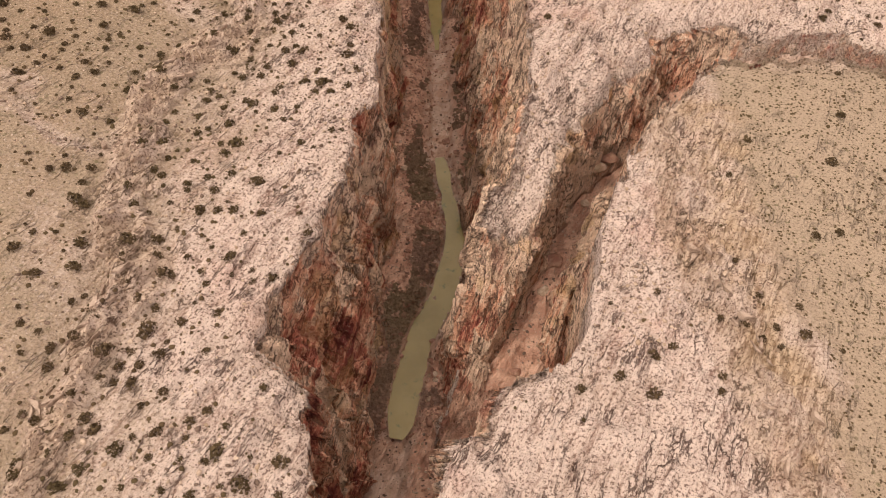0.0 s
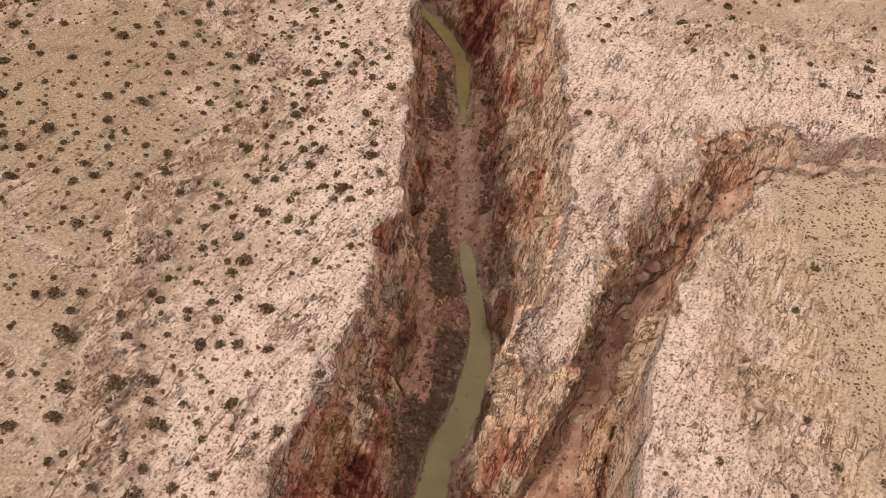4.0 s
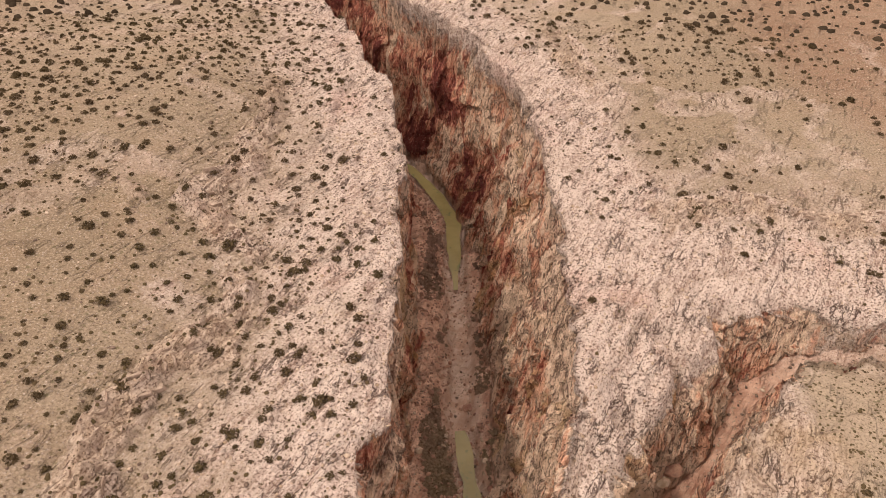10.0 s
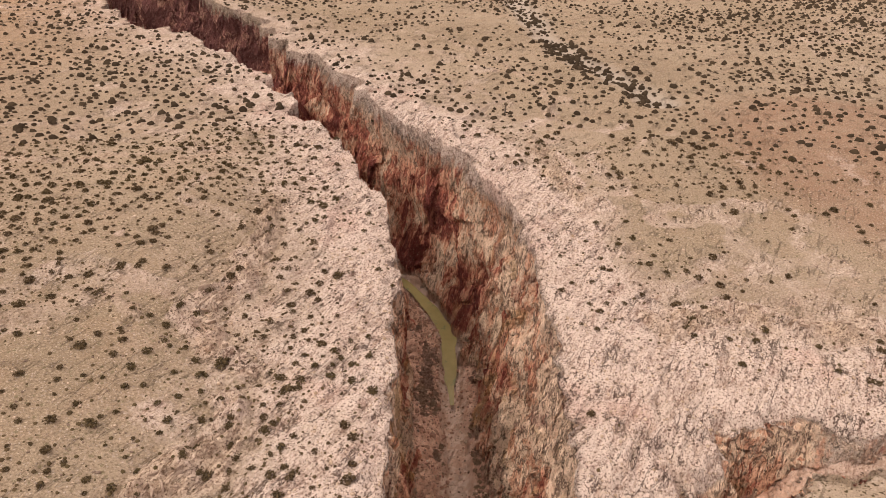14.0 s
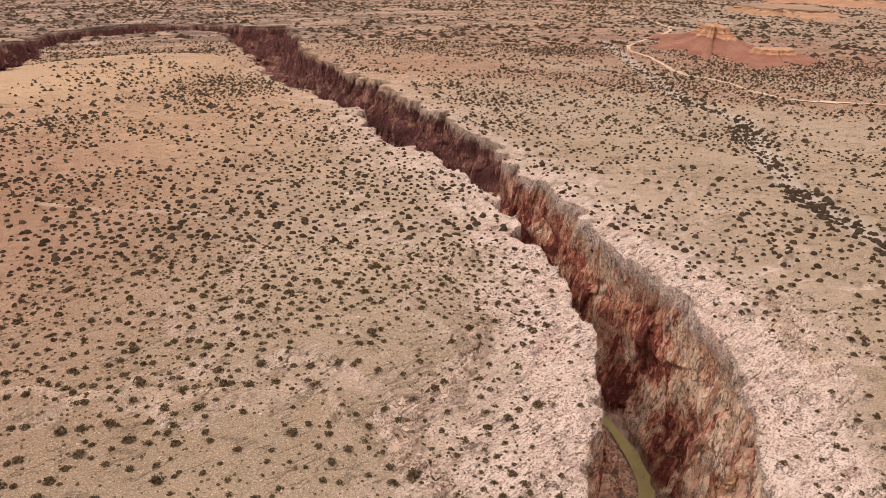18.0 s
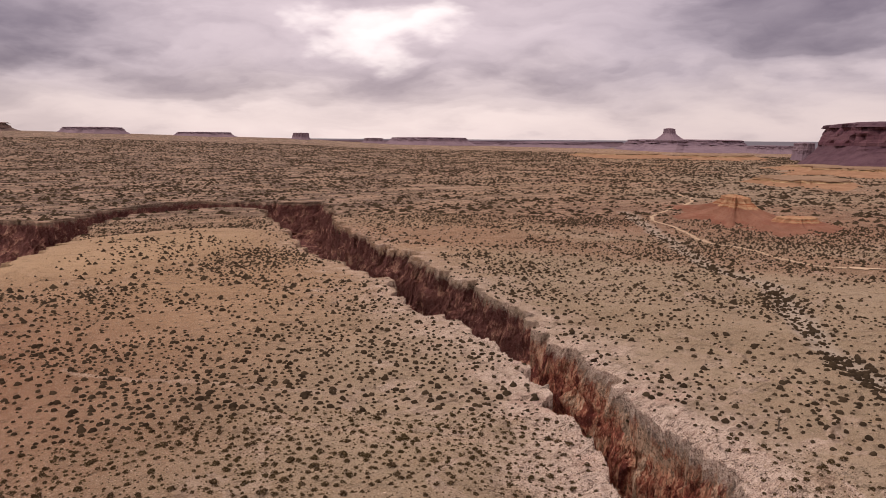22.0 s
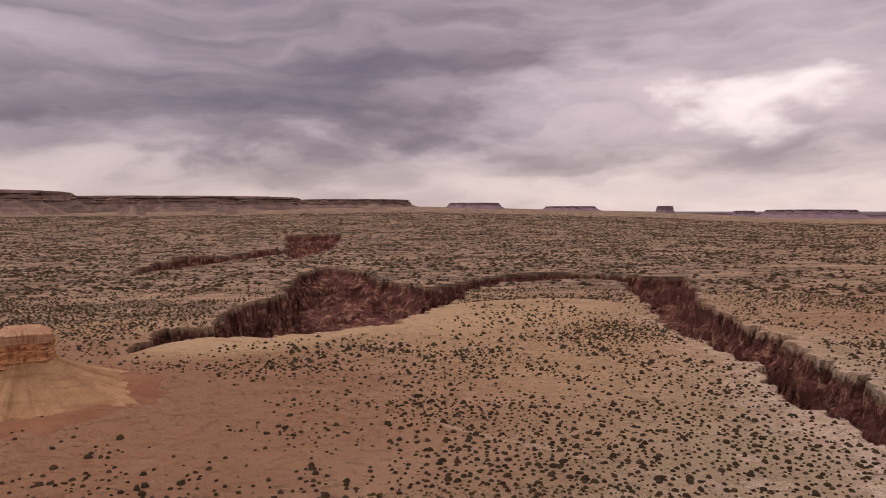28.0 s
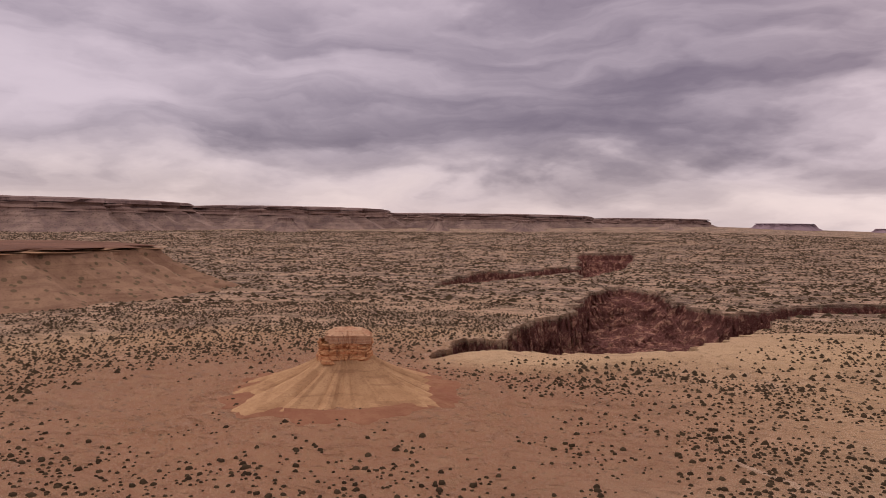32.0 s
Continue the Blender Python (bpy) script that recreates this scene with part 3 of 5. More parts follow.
# Lines of broken ledges on the plateau.
LEDGES = [[(-43.8, 26), (-44, 31), (-43, 40), (-42, 49), (-42.2, 59), (-46, 69), (-48, 81), (-47.5, 93), (-45, 102), (-41, 109), (-41, 122)],
          [(36, 104), (35.3, 82), (34.3, 69), (37, 65), (38.4, 56), (41, 51), (42, 41), (43, 33)], [(33, 147), (42, 152), (51, 157), (59, 150), (67, 150), (75, 153)],
          [(-50, 186), (-47, 168), (-48, 147), (-52, 141), (-39, 129)], [(14, 234), (20, 223), (23, 205), (25, 196)]]
STEPS = [[(-106, 203), (-90, 197), (-80, 202), (-64, 221)], [(-123, 116), (-107, 121), (-83, 131), (-69, 143), (-61, 137)],
         [(-224, 214), (-191, 216), (-146, 224), (-115, 235), (-76, 252)], [(-133, 200), (-105, 203), (-88, 211), (-76, 218), (-66, 233)],
         [(-45, 354), (-16, 348), (6, 316), (22, 285), (24, 265)]]
OCHRE = [(44, 100), (47, 91), (41, 74), (43.5, 58), (43.4, 48), (46.7, 39), (48.5, 33), (50, 20)]


def to_arrays(x, y):
    return np.asarray(x, float), np.asarray(y, float)


def step_dist(x, y):
    """Distance to the nearest low step of the plateau."""
    d = np.full(np.shape(x), 99.0)
    m = (x < 60) & (x > -260) & (y < 420) & (y > 80)
    for line in STEPS:
        d[m] = np.minimum(d[m], poly_dist(x[m], y[m], line, False))
    return d


def surface(x, y):
    """Height of the land and the fields that tell its kinds of ground apart."""
    x, y = to_arrays(x, y)
    shape = x.shape
    x, y = x.ravel(), y.ravel()
    r = np.hypot(x, y - 35)
    near = r < 420
    # plateau with low swells and stepped ledges
    sw = 4.0 * fbm(x / 170, y / 170, 3, 11) + 1.6 * fbm(x / 45, y / 45, 3, 21)
    sw = sw * sstep(15, 120, r)
    hill = 6.5 * sstep(-34, -72, x) * sstep(250, 150, y) * sstep(20, 60, y) * sstep(-190, -110, x)
    led = sw + 0.6 * fbm(x / 14, y / 14, 3, 31)
    q = led / 1.15
    fr = q - np.floor(q)
    ter = 1.15 * (np.floor(q) + sstep(0.86, 1.0, fr))
    rough = sstep(-0.45, 0.1, vnoise(x / 95, y / 95, None, 41) + 0.25 * vnoise(x / 25, y / 25, None, 42))
    h = sw * (1 - rough) + ter * rough + hill
    riser = rough * sstep(0.70, 0.84, fr) * np.interp(r, [0, 150, 600], [1, 0.8, 0.45])
    az = np.degrees(np.arctan2(-x, y - 35))
    h = h * sstep(4500, 1500, r)
    h = h + sstep(1100, 4550, r) * np.interp(az, [-60, 5, 13, 27, 35, 45, 54, 70, 110, 170], [5, 20, 32, 45, 73, 92, 108, 86, 72, 40])
    flat = sstep(1.0, 0.55, np.hypot((x + 415) / 85, (y - 430) / 175)) + sstep(1.0, 0.6, np.hypot((x + 420) / 50, (y - 235) / 95))
    flat = np.clip(flat, 0, 1)
    h = h * (1 - flat) + (5.0 * flat)
    h = h + 3.0 * sstep(110, 45, np.hypot(x + 362, y - 94))
    # canyon
    wob = np.clip(r / 200, 1, 2.6)
    wx = x + wob * (2.3 * vnoise(x / 9, y / 9, None, 51) + 1.1 * vnoise(x / 3.2, y / 3.2, None, 52)) + 0.4 * vnoise(x / 1.3, y / 1.3, None, 55)
    wy = y + wob * (2.3 * vnoise(x / 9, y / 9, None, 53) + 1.1 * vnoise(x / 3.2, y / 3.2, None, 54)) + 0.4 * vnoise(x / 1.3, y / 1.3, None, 56)
    notch = sstep(170, 260, r)
    wx = wx + notch * (5.5 * vnoise(x / 26, y / 26, None, 57) + 3.0 * stepped(vnoise(x / 12, y / 12, None, 59)))
    wy = wy + notch * (5.5 * vnoise(x / 26, y / 26, None, 58) + 3.0 * stepped(vnoise(x / 12, y / 12, None, 60)))
    rim_d = np.full(x.shape, 200.0)
    wall = np.zeros(x.shape)
    floor = np.zeros(x.shape)
    box = (x < 160) & (x > -1900) & (y < 1200)
    bx, by = wx[box], wy[box]
    hb, db, wb, fb = h[box].copy(), rim_d[box].copy(), wall[box].copy(), floor[box].copy()
    for rim, foot, side in ((MAIN_RIM, MAIN_FOOT, 0), (BEND_RIM, BEND_FOOT, 2), (ALCOVE_RIM, ALCOVE_FOOT, 2), (SIDE_RIM, SIDE_FOOT, 1)):
        inr = poly_in(bx, by, rim)
        inf = poly_in(bx, by, foot)
        dr, df = poly_dist(bx, by, rim), poly_dist(bx, by, foot)
        db = np.minimum(db, np.where(inr, 0, dr))
        u = np.where(inf, 1.0, dr / (dr + df + 1e-6))
        jag = 0.10 * vnoise(bx / 2.6, by / 7.0, None, 61) + 0.07 * vnoise(bx / 1.1, by / 1.1, None, 62)
        uu = np.clip(u + jag * np.sin(np.pi * np.clip(u, 0, 1)), 0, 1)
        west = 1.0
        if side == 1:
            west = 1 - 0.97 * sstep(1.5, -1.0, bx - np.interp(by, [44, 49, 54, 63, 76, 88, 100, 112, 120, 128], [2, 7, 11, 14, 18.5, 24, 31, 42, 52, 70]))
            depth = np.interp(by + 0.35 * bx, [40, 60, 85, 112, 134, 150], [44, 36, 27, 24, 17, 9])
            depth = depth * np.interp(bx, [38, 50, 62, 130], [1, 0.8, 0.42, 0.3])
            prof = np.where(west < 0.5, np.interp(uu, [0, 0.35, 0.56, 0.64, 0.90, 1.0], [0, 0.12, 0.30, 0.42, 0.93, 1.0]), uu ** 0.9)
        else:
            depth = np.full(bx.shape, 43.5)
            steep = np.interp(uu, [0, 0.04, 0.28, 0.36, 0.60, 1.0], [0, 0.30, 0.46, 0.66, 0.82, 1.0])
            prof = np.interp(uu, [0, 0.05, 0.14, 0.30, 0.42, 0.60, 0.72, 0.88, 1.0], [0, 0.09, 0.26, 0.36, 0.56, 0.66, 0.84, 0.90, 1.0])
        if side != 1:
            cliffy = sstep(120, 190, np.hypot(bx, by - 35))
            prof = prof * (1 - cliffy) + steep * cliffy
        hc = np.where(inr, hb * (1 - prof) - depth * prof, hb)
        if side == 1:
            west = np.maximum(west, 0.95 * sstep(0.50, 0.62, uu))
        if side == 1:
            west = west * np.interp(bx, [42, 56], [1.0, 0.2])
        wb = np.where(inr, np.maximum(wb * west, west * sstep(0.0, 0.06, uu) * (1 - sstep(0.93, 1.0, uu))), wb)
        fb = np.where(inr, np.maximum(fb, sstep(0.90, 0.99, uu) * (np.interp(bx, [46, 58], [1.0, 0.25]) if side == 1 else 1.0)), fb)
        hb = np.minimum(hb, hc)
    away = sstep(300, 360, np.hypot(bx, by - 35))
    sunk = hb < -30
    hb = np.where(sunk, hb + away * 16 * np.clip(fbm(bx / 42, by / 42, 4, 84) + 0.25, 0, 1), hb)
    wb = np.where(sunk, np.maximum(wb, away), wb)
    fb = fb * (1 - away)
    # the nose of rock between gulch and canyon runs down to the water
    nose = [(-3, 36), (8, 42), (16, 49), (20, 62), (24, 75), (28, 87), (26, 106), (15, 106), (6, 78), (2, 62)]
    cap = np.interp(by, [40, 50, 60, 72, 88, 106], [-43, -40, -35, -21, -8, 0]) + 1.1 * stepped(vnoise((0.92 * bx - 0.38 * by) / 2.4, (0.38 * bx + 0.92 * by) / 9, None, 71)) + 0.6 * vnoise((0.92 * bx - 0.38 * by) / 0.8, (0.38 * bx + 0.92 * by) / 3.5, None, 72)
    inn = poly_in(bx, by, nose)
    cut = inn & (hb > cap)
    hb = np.where(cut, cap, hb)
    wb = np.where(cut & (by < 84), np.maximum(wb, sstep(84, 74, by)), wb)
    fb = np.where(cut & (by < 66), np.maximum(fb, 0.6 * sstep(66, 58, by)), fb)
    h[box], rim_d[box], wall[box], floor[box] = hb, db, wb, fb
    lg = np.full(x.shape, 99.0)
    lb = (x < 180) & (x > -260) & (y < 420) & (y > 10)
    for line in LEDGES:
        lg[lb] = np.minimum(lg[lb], poly_dist(wx[lb], wy[lb], line, False))
    h = h + np.interp(r, [0, 120, 190], [1, 0.8, 0.45]) * np.exp(-(lg / np.interp(y, [150, 190], [2.4, 1.5])) ** 2) * (1.2 + 1.5 * stepped(vnoise((0.9 * x - 0.43 * y) / 1.3, (0.43 * x + 0.9 * y) / 3.2, None, 75))) - 0.5 * np.exp(-((lg - 4) / 1.6) ** 2)
    saw = (lg + 0.9 * vnoise(x / 4, y / 4, None, 77)) / 1.5
    h = h + 1.0 * (saw - np.floor(saw) - 0.5) * np.exp(-(lg / 4.5) ** 2)
    sg = step_dist(wx, wy)
    h = h + 0.9 * np.exp(-(sg / 1.3) ** 2) * np.clip(0.5 + vnoise(x / 5, y / 5, None, 76), 0, 1.3)
    # rounded, slumping rims
    slump = np.exp(-rim_d / 3.0) * (rim_d > 0)
    h = h - np.interp(r, [120, 200], [1.6, 0.5]) * slump
    # floor of the canyon with its bars and the bed of the stream
    bed = stream_dist(x, y)
    fl = floor > 0.5
    h = np.where(fl, h + 0.5 * fbm(x / 5, y / 5, 3, 81) + 2.2 * sstep(3.0, 9.0, bed) * (h < -35), h)
    h = np.where(fl & (bed < 4) & (h < -36), np.minimum(h, -46.2 + 2.8 * sstep(1.7, 3.9, bed)), h)
    # fine relief
    rockz = np.clip(np.interp(rim_d, [0, 5, 14, 30, 46], [1, 0.95, 0.7, 0.25, 0]) * sstep(44, 20, x + 8 * vnoise(x / 14, y / 14, None, 91)) + np.interp(rim_d, [0, 6, 30, 60, 85], [1, 0.95, 0.8, 0.4, 0]) * (x >= 0) * sstep(190, 120, y), 0, 1)
    rockz = np.maximum(rockz * np.interp(r, [0, 170, 330, 900], [1, 1, 0.5, 0]), 0.5 * riser)
    rockz = np.clip(rockz + 0.14 * rough * (0.3 + 0.5 * vnoise(x / 6, y / 6, None, 92)) * (1 - flat), 0, 1) * (1 - 0.9 * flat)
    # smooth sandy bench on the east
    bench = sstep(46, 53, x + 0.04 * (y - 40) + 3 * vnoise(x / 12, y / 12, None, 93)) * sstep(130, 105, y) * (x > 0)
    rockz = rockz * (1 - bench) * (1 - 0.85 * sstep(300, 120, np.hypot(x + 335, y - 75)))
    rockz = np.maximum(rockz, np.interp(y, [150, 190], [1.0, 0.45]) * sstep(5.0, 1.5, lg))
    rockz = np.maximum(rockz, 0.9 * sstep(6.5, 4.0, lg) * (x > 20) * (x < 60))
    ochre = np.zeros(x.shape)
    ob = (x > 20) & (x < 80) & (y < 130)
    ochre[ob] = sstep(8.5, 2.5, poly_dist(wx[ob], wy[ob], OCHRE, False))
    ochre = np.maximum(ochre, 0.65 * sstep(5.0, 2.0, np.minimum(lg, sg + 1.5)))
    rockz = np.maximum(rockz, 0.5 * sstep(3.0, 1.0, sg))
    f1 = 0.38 * stepped(vnoise(x / 1.9, y / 1.9, None, 94)) + 0.22 * vnoise(x / 0.7, y / 0.7, None, 95)
    crag = np.abs(vnoise((0.9 * x - 0.43 * y) / 1.7, (0.43 * x + 0.9 * y) / 6, None, 96)) * 0.9
    h = h + np.where(near, f1 * (0.25 + 0.9 * rockz) + crag * rockz * (wall < 0.2), 0)
    red = sstep(280, 120, np.hypot(x + 335, y - 75)) + 0.9 * sstep(260, 120, np.hypot((x + 30) * 0.8, y - 860))
    red = np.maximum(red, 0.55 * sstep(0.1, 0.5, vnoise(x / 120, y / 120, None, 97)) * (r > 120))
    red = np.maximum(red, 0.6 * sstep(300, 900, x + 0.2 * y) * sstep(300, 600, y))
    wash_d = poly_dist(x, y, WASH, False) if len(WASH) else np.full(x.shape, 99.0)
    wash = sstep(10, 2, wash_d + 3 * vnoise(x / 8, y / 8, None, 98))
    h = h - 1.5 * wash
    wash = np.maximum(wash, sstep(4.8, 2.6, bed + 0.8 * vnoise(x / 4, y / 4, None, 99)) * floor)
    # Positive: pale rock near by. Negative past 230 m: far colours dulled.
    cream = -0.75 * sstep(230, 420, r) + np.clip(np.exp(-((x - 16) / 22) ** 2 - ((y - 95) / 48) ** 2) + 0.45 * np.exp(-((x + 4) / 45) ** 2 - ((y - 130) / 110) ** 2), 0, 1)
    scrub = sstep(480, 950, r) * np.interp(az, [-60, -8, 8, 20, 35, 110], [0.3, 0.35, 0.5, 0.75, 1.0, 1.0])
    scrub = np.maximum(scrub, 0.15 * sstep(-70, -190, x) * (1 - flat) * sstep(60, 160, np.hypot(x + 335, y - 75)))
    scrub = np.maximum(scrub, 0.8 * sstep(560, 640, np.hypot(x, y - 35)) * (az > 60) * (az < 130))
    return dict(h=h.reshape(shape), rim=rim_d.reshape(shape), wall=wall.reshape(shape), floor=floor.reshape(shape), rock=rockz.reshape(shape),
                red=np.clip(red, 0, 1).reshape(shape), flat=np.clip(flat + 0.8 * bench, 0, 1).reshape(shape), wash=wash.reshape(shape), scrub=scrub.reshape(shape), cream=cream.reshape(shape), ochre=ochre.reshape(shape))


STREAM = [(-10, 20), (-6.2, 56), (-5.6, 60), (-4.8, 68), (-3.4, 77), (0.6, 88), (2.9, 101), (1.6, 110), (0.0, 118), (-2.4, 130), (-3, 150), (-5.5, 172), (-6.5, 184), (-7.5, 201), (-14, 214), (-20, 223), (-28, 232), (-45, 255)]
WASH = [(60, 280), (38, 325), (27, 359), (15, 456), (8, 504), (-29, 552), (-87, 729), (-140, 900)]


def stream_dist(x, y):
    d = np.full(np.shape(x), 99.0)
    m = (np.abs(x) < 90) & (y < 300)
    d[m] = poly_dist(x[m], y[m], STREAM, False)
    return d


# ---- the land: one sheet, fine where the camera passes, reaching the horizon ----
def spaced(lo, hi, step, far_lo, far_hi, g_lo, g_hi):
    mid = np.arange(lo, hi, step)
    a, b = [], []
    p, s = lo, step
    while p > far_lo:
        s = step + g_lo * (lo - p)
        p -= s
        a.append(p)
    p = mid[-1]
    while p < far_hi:
        s = step + g_hi * (p - mid[-1])
        p += s
        b.append(p)
    return np.concatenate([a[::-1], mid, b])


GX = spaced(-32, 36, 0.52, -4700, 4700, 0.0125, 0.027)
GY = spaced(27, 232, 0.52, -4600, 4700, 0.06, 0.0115)


def sheet(name, verts, faces, mat, attrs):
    me = bpy.data.meshes.new(name)
    me.vertices.add(len(verts))
    me.vertices.foreach_set("co", verts.astype(np.float32).ravel())
    me.loops.add(faces.size)
    me.loops.foreach_set("vertex_index", faces.astype(np.int32).ravel())
    k = faces.shape[1]
    me.polygons.add(len(faces))
    me.polygons.foreach_set("loop_start", np.arange(0, faces.size, k, dtype=np.int32))
    me.polygons.foreach_set("loop_total", np.full(len(faces), k, np.int32))
    me.update(calc_edges=True)
    for an, (a, b, c) in attrs.items():
        at = me.color_attributes.new(an, "FLOAT_COLOR", "POINT")
        v = np.ones((len(verts), 4), np.float32)
        v[:, 0], v[:, 1], v[:, 2] = a, b, c
        at.data.foreach_set("color", v.ravel())
    me.materials.append(mat)
    return new(name, me)


def block_noise(a, b, c, seed):
    """One value from -1 to 1 for each cell of an uneven 3D mosaic."""
    i, j, k = np.floor(a), np.floor(b), np.floor(c)
    best = np.full(a.shape, 1e9)
    val = np.zeros(a.shape)
    for di in (-1, 0, 1):
        for dj in (-1, 0, 1):
            for dk in (-1, 0, 1):
                p, q, r = i + di, j + dj, k + dk
                d = (p + 0.5 + 0.45 * hashed(p, q, r, seed) - a) ** 2 + (q + 0.5 + 0.45 * hashed(p, q, r, seed + 1) - b) ** 2 + (r + 0.5 + 0.45 * hashed(p, q, r, seed + 2) - c) ** 2
                m = d < best
                best[m] = d[m]
                val[m] = hashed(p, q, r, seed + 3)[m]
    return val


def craggy(verts, faces, inner, n=3):
    """Cut the faces of a wall finely and push them in and out along dipping joints."""
    g = np.linspace(0, 1, n + 1)
    u, v = [w.ravel() for w in np.meshgrid(g, g)]
    wt = np.stack([(1 - u) * (1 - v), u * (1 - v), u * v, (1 - u) * v], 1)
    p = np.einsum("kc,fcd->fkd", wt, verts[faces]).reshape(-1, 3)
    T = surface(p[:, 0], p[:, 1])
    held = np.einsum("kc,fc->fk", wt, inner[faces]).ravel()
    k = held * sstep(0.13, 0.4, T["wall"]) * sstep(0.55, 0.40, T["floor"])
    z = p[:, 2] * (1 - held) + T["h"] * held
    x, y = p[:, 0].copy(), p[:, 1].copy()
    rr = np.clip(np.hypot(x, y - 35) / 150, 1, 2.4)
    a, b, c = (0.94 * x - 0.34 * y) / rr, (0.25 * x + 0.68 * y + 0.69 * z) / rr, (-0.25 * x - 0.65 * y + 0.72 * z) / rr
    out = 1.3 * block_noise(a / 6.5, b / 20, c / 9, 261) + 0.6 * block_noise(a / 3.0, b / 9, c / 4, 201) + 0.22 * block_noise(a / 1.3, b / 4.5, c / 2.0, 211) + 0.5 * vnoise(a / 1.2, b / 6, c / 2, 221)
    side = 0.5 * block_noise(a / 7, b / 18, c / 10, 271) + 0.3 * block_noise(a / 3.4, b / 10, c / 5, 231) + 0.2 * block_noise(a / 1.0, b / 3, c / 1.5, 241)
    up = 0.35 * block_noise(x / 3 / rr, y / 3 / rr, z / 1.6, 251)
    p = np.stack([x + 1.3 * out * k * rr, y + 1.2 * side * k * rr, z + up * k], 1)
    m = n + 1
    cell = np.array([(j * m + i, j * m + i + 1, j * m + m + i + 1, j * m + m + i) for j in range(n) for i in range(n)])
    q = (np.arange(len(faces))[:, None, None] * m * m + cell[None]).reshape(-1, 4)
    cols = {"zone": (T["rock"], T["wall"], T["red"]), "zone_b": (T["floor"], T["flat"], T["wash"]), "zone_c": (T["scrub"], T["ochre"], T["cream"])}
    return p, q, cols


def build_land():
    X, Y = np.meshgrid(GX, GY)
    S = surface(X, Y)
    Z = S["h"].copy()
    ny, nx = X.shape
    idx = np.arange(nx * ny).reshape(ny, nx)
    faces = np.stack([idx[:-1, :-1], idx[:-1, 1:], idx[1:, 1:], idx[1:, :-1]], -1).reshape(-1, 4)
    inner = (np.maximum(S["wall"], S["floor"]) > 0.12)
    fm = inner.ravel()[faces].sum(1) >= 1
    touched = np.zeros(nx * ny, bool)
    touched[faces[fm].ravel()] = True
    fm = touched[faces].sum(1) >= 1
    vfl = (S["floor"] > 0.6).ravel()[faces].sum(1) >= 3
    verts = np.stack([X, Y, Z], -1).reshape(-1, 3)
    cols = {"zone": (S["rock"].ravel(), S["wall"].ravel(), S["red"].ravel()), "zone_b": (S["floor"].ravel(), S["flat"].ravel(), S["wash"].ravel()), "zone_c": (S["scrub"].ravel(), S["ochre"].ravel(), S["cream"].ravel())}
    cx = verts[faces].mean(1)
    mid_x = np.interp(cx[:, 1], [-90, 60, 120, 170, 205, 240, 300, 400, 560], [-6, -4, -4, -6, -9, -30, -80, -175, -350])
    east = cx[:, 0] > mid_x
    edge = np.unique(faces[~(fm & ~vfl)])
    inner = np.ones(len(verts))
    inner[edge] = 0.0
    for name, mask, label, cat in (("ground", ~fm, "tan stony desert plateau with pale rock ledges", "desert ground"),
                                   ("canyon_floor", fm & vfl, "brown gravel and mud floor of a narrow canyon", "canyon floor"),
                                   ("canyon_wall_west", fm & ~vfl & ~east, "fractured tan and dark red canyon cliff", "cliff"),
                                   ("canyon_wall_east", fm & ~vfl & east, "fractured red and cream canyon cliff", "cliff")):
        f = faces[mask]
        if "wall" in name:
            v, q, c = craggy(verts, f, inner)
            ob = sheet(name, v, q, GROUND, c)
            ob.data.shade_flat()
            tagged(ob, label, cat, "", "structure")
            continue
        used, inv = np.unique(f, return_inverse=True)
        ob = sheet(name, verts[used], inv.reshape(f.shape), GROUND, {n: tuple(q[used] for q in t) for n, t in cols.items()})
        ob.data.shade_flat()
        tagged(ob, label, cat, "", "structure")
    return S


LAND = build_land()


def height_at(x, y):
    """Height of the built sheet at places of the plan."""
    x, y = to_arrays(x, y)
    i = np.clip(np.searchsorted(GX, x) - 1, 0, len(GX) - 2)
    j = np.clip(np.searchsorted(GY, y) - 1, 0, len(GY) - 2)
    u = (x - GX[i]) / (GX[i + 1] - GX[i])
    v = (y - GY[j]) / (GY[j + 1] - GY[j])
    Z = LAND["h"]
    return (Z[j, i] * (1 - u) + Z[j, i + 1] * u) * (1 - v) + (Z[j + 1, i] * (1 - u) + Z[j + 1, i + 1] * u) * v


def field_at(name, x, y):
    x, y = to_arrays(x, y)
    i = np.clip(np.searchsorted(GX, x), 0, len(GX) - 1)
    j = np.clip(np.searchsorted(GY, y), 0, len(GY) - 1)
    return LAND[name][j, i]


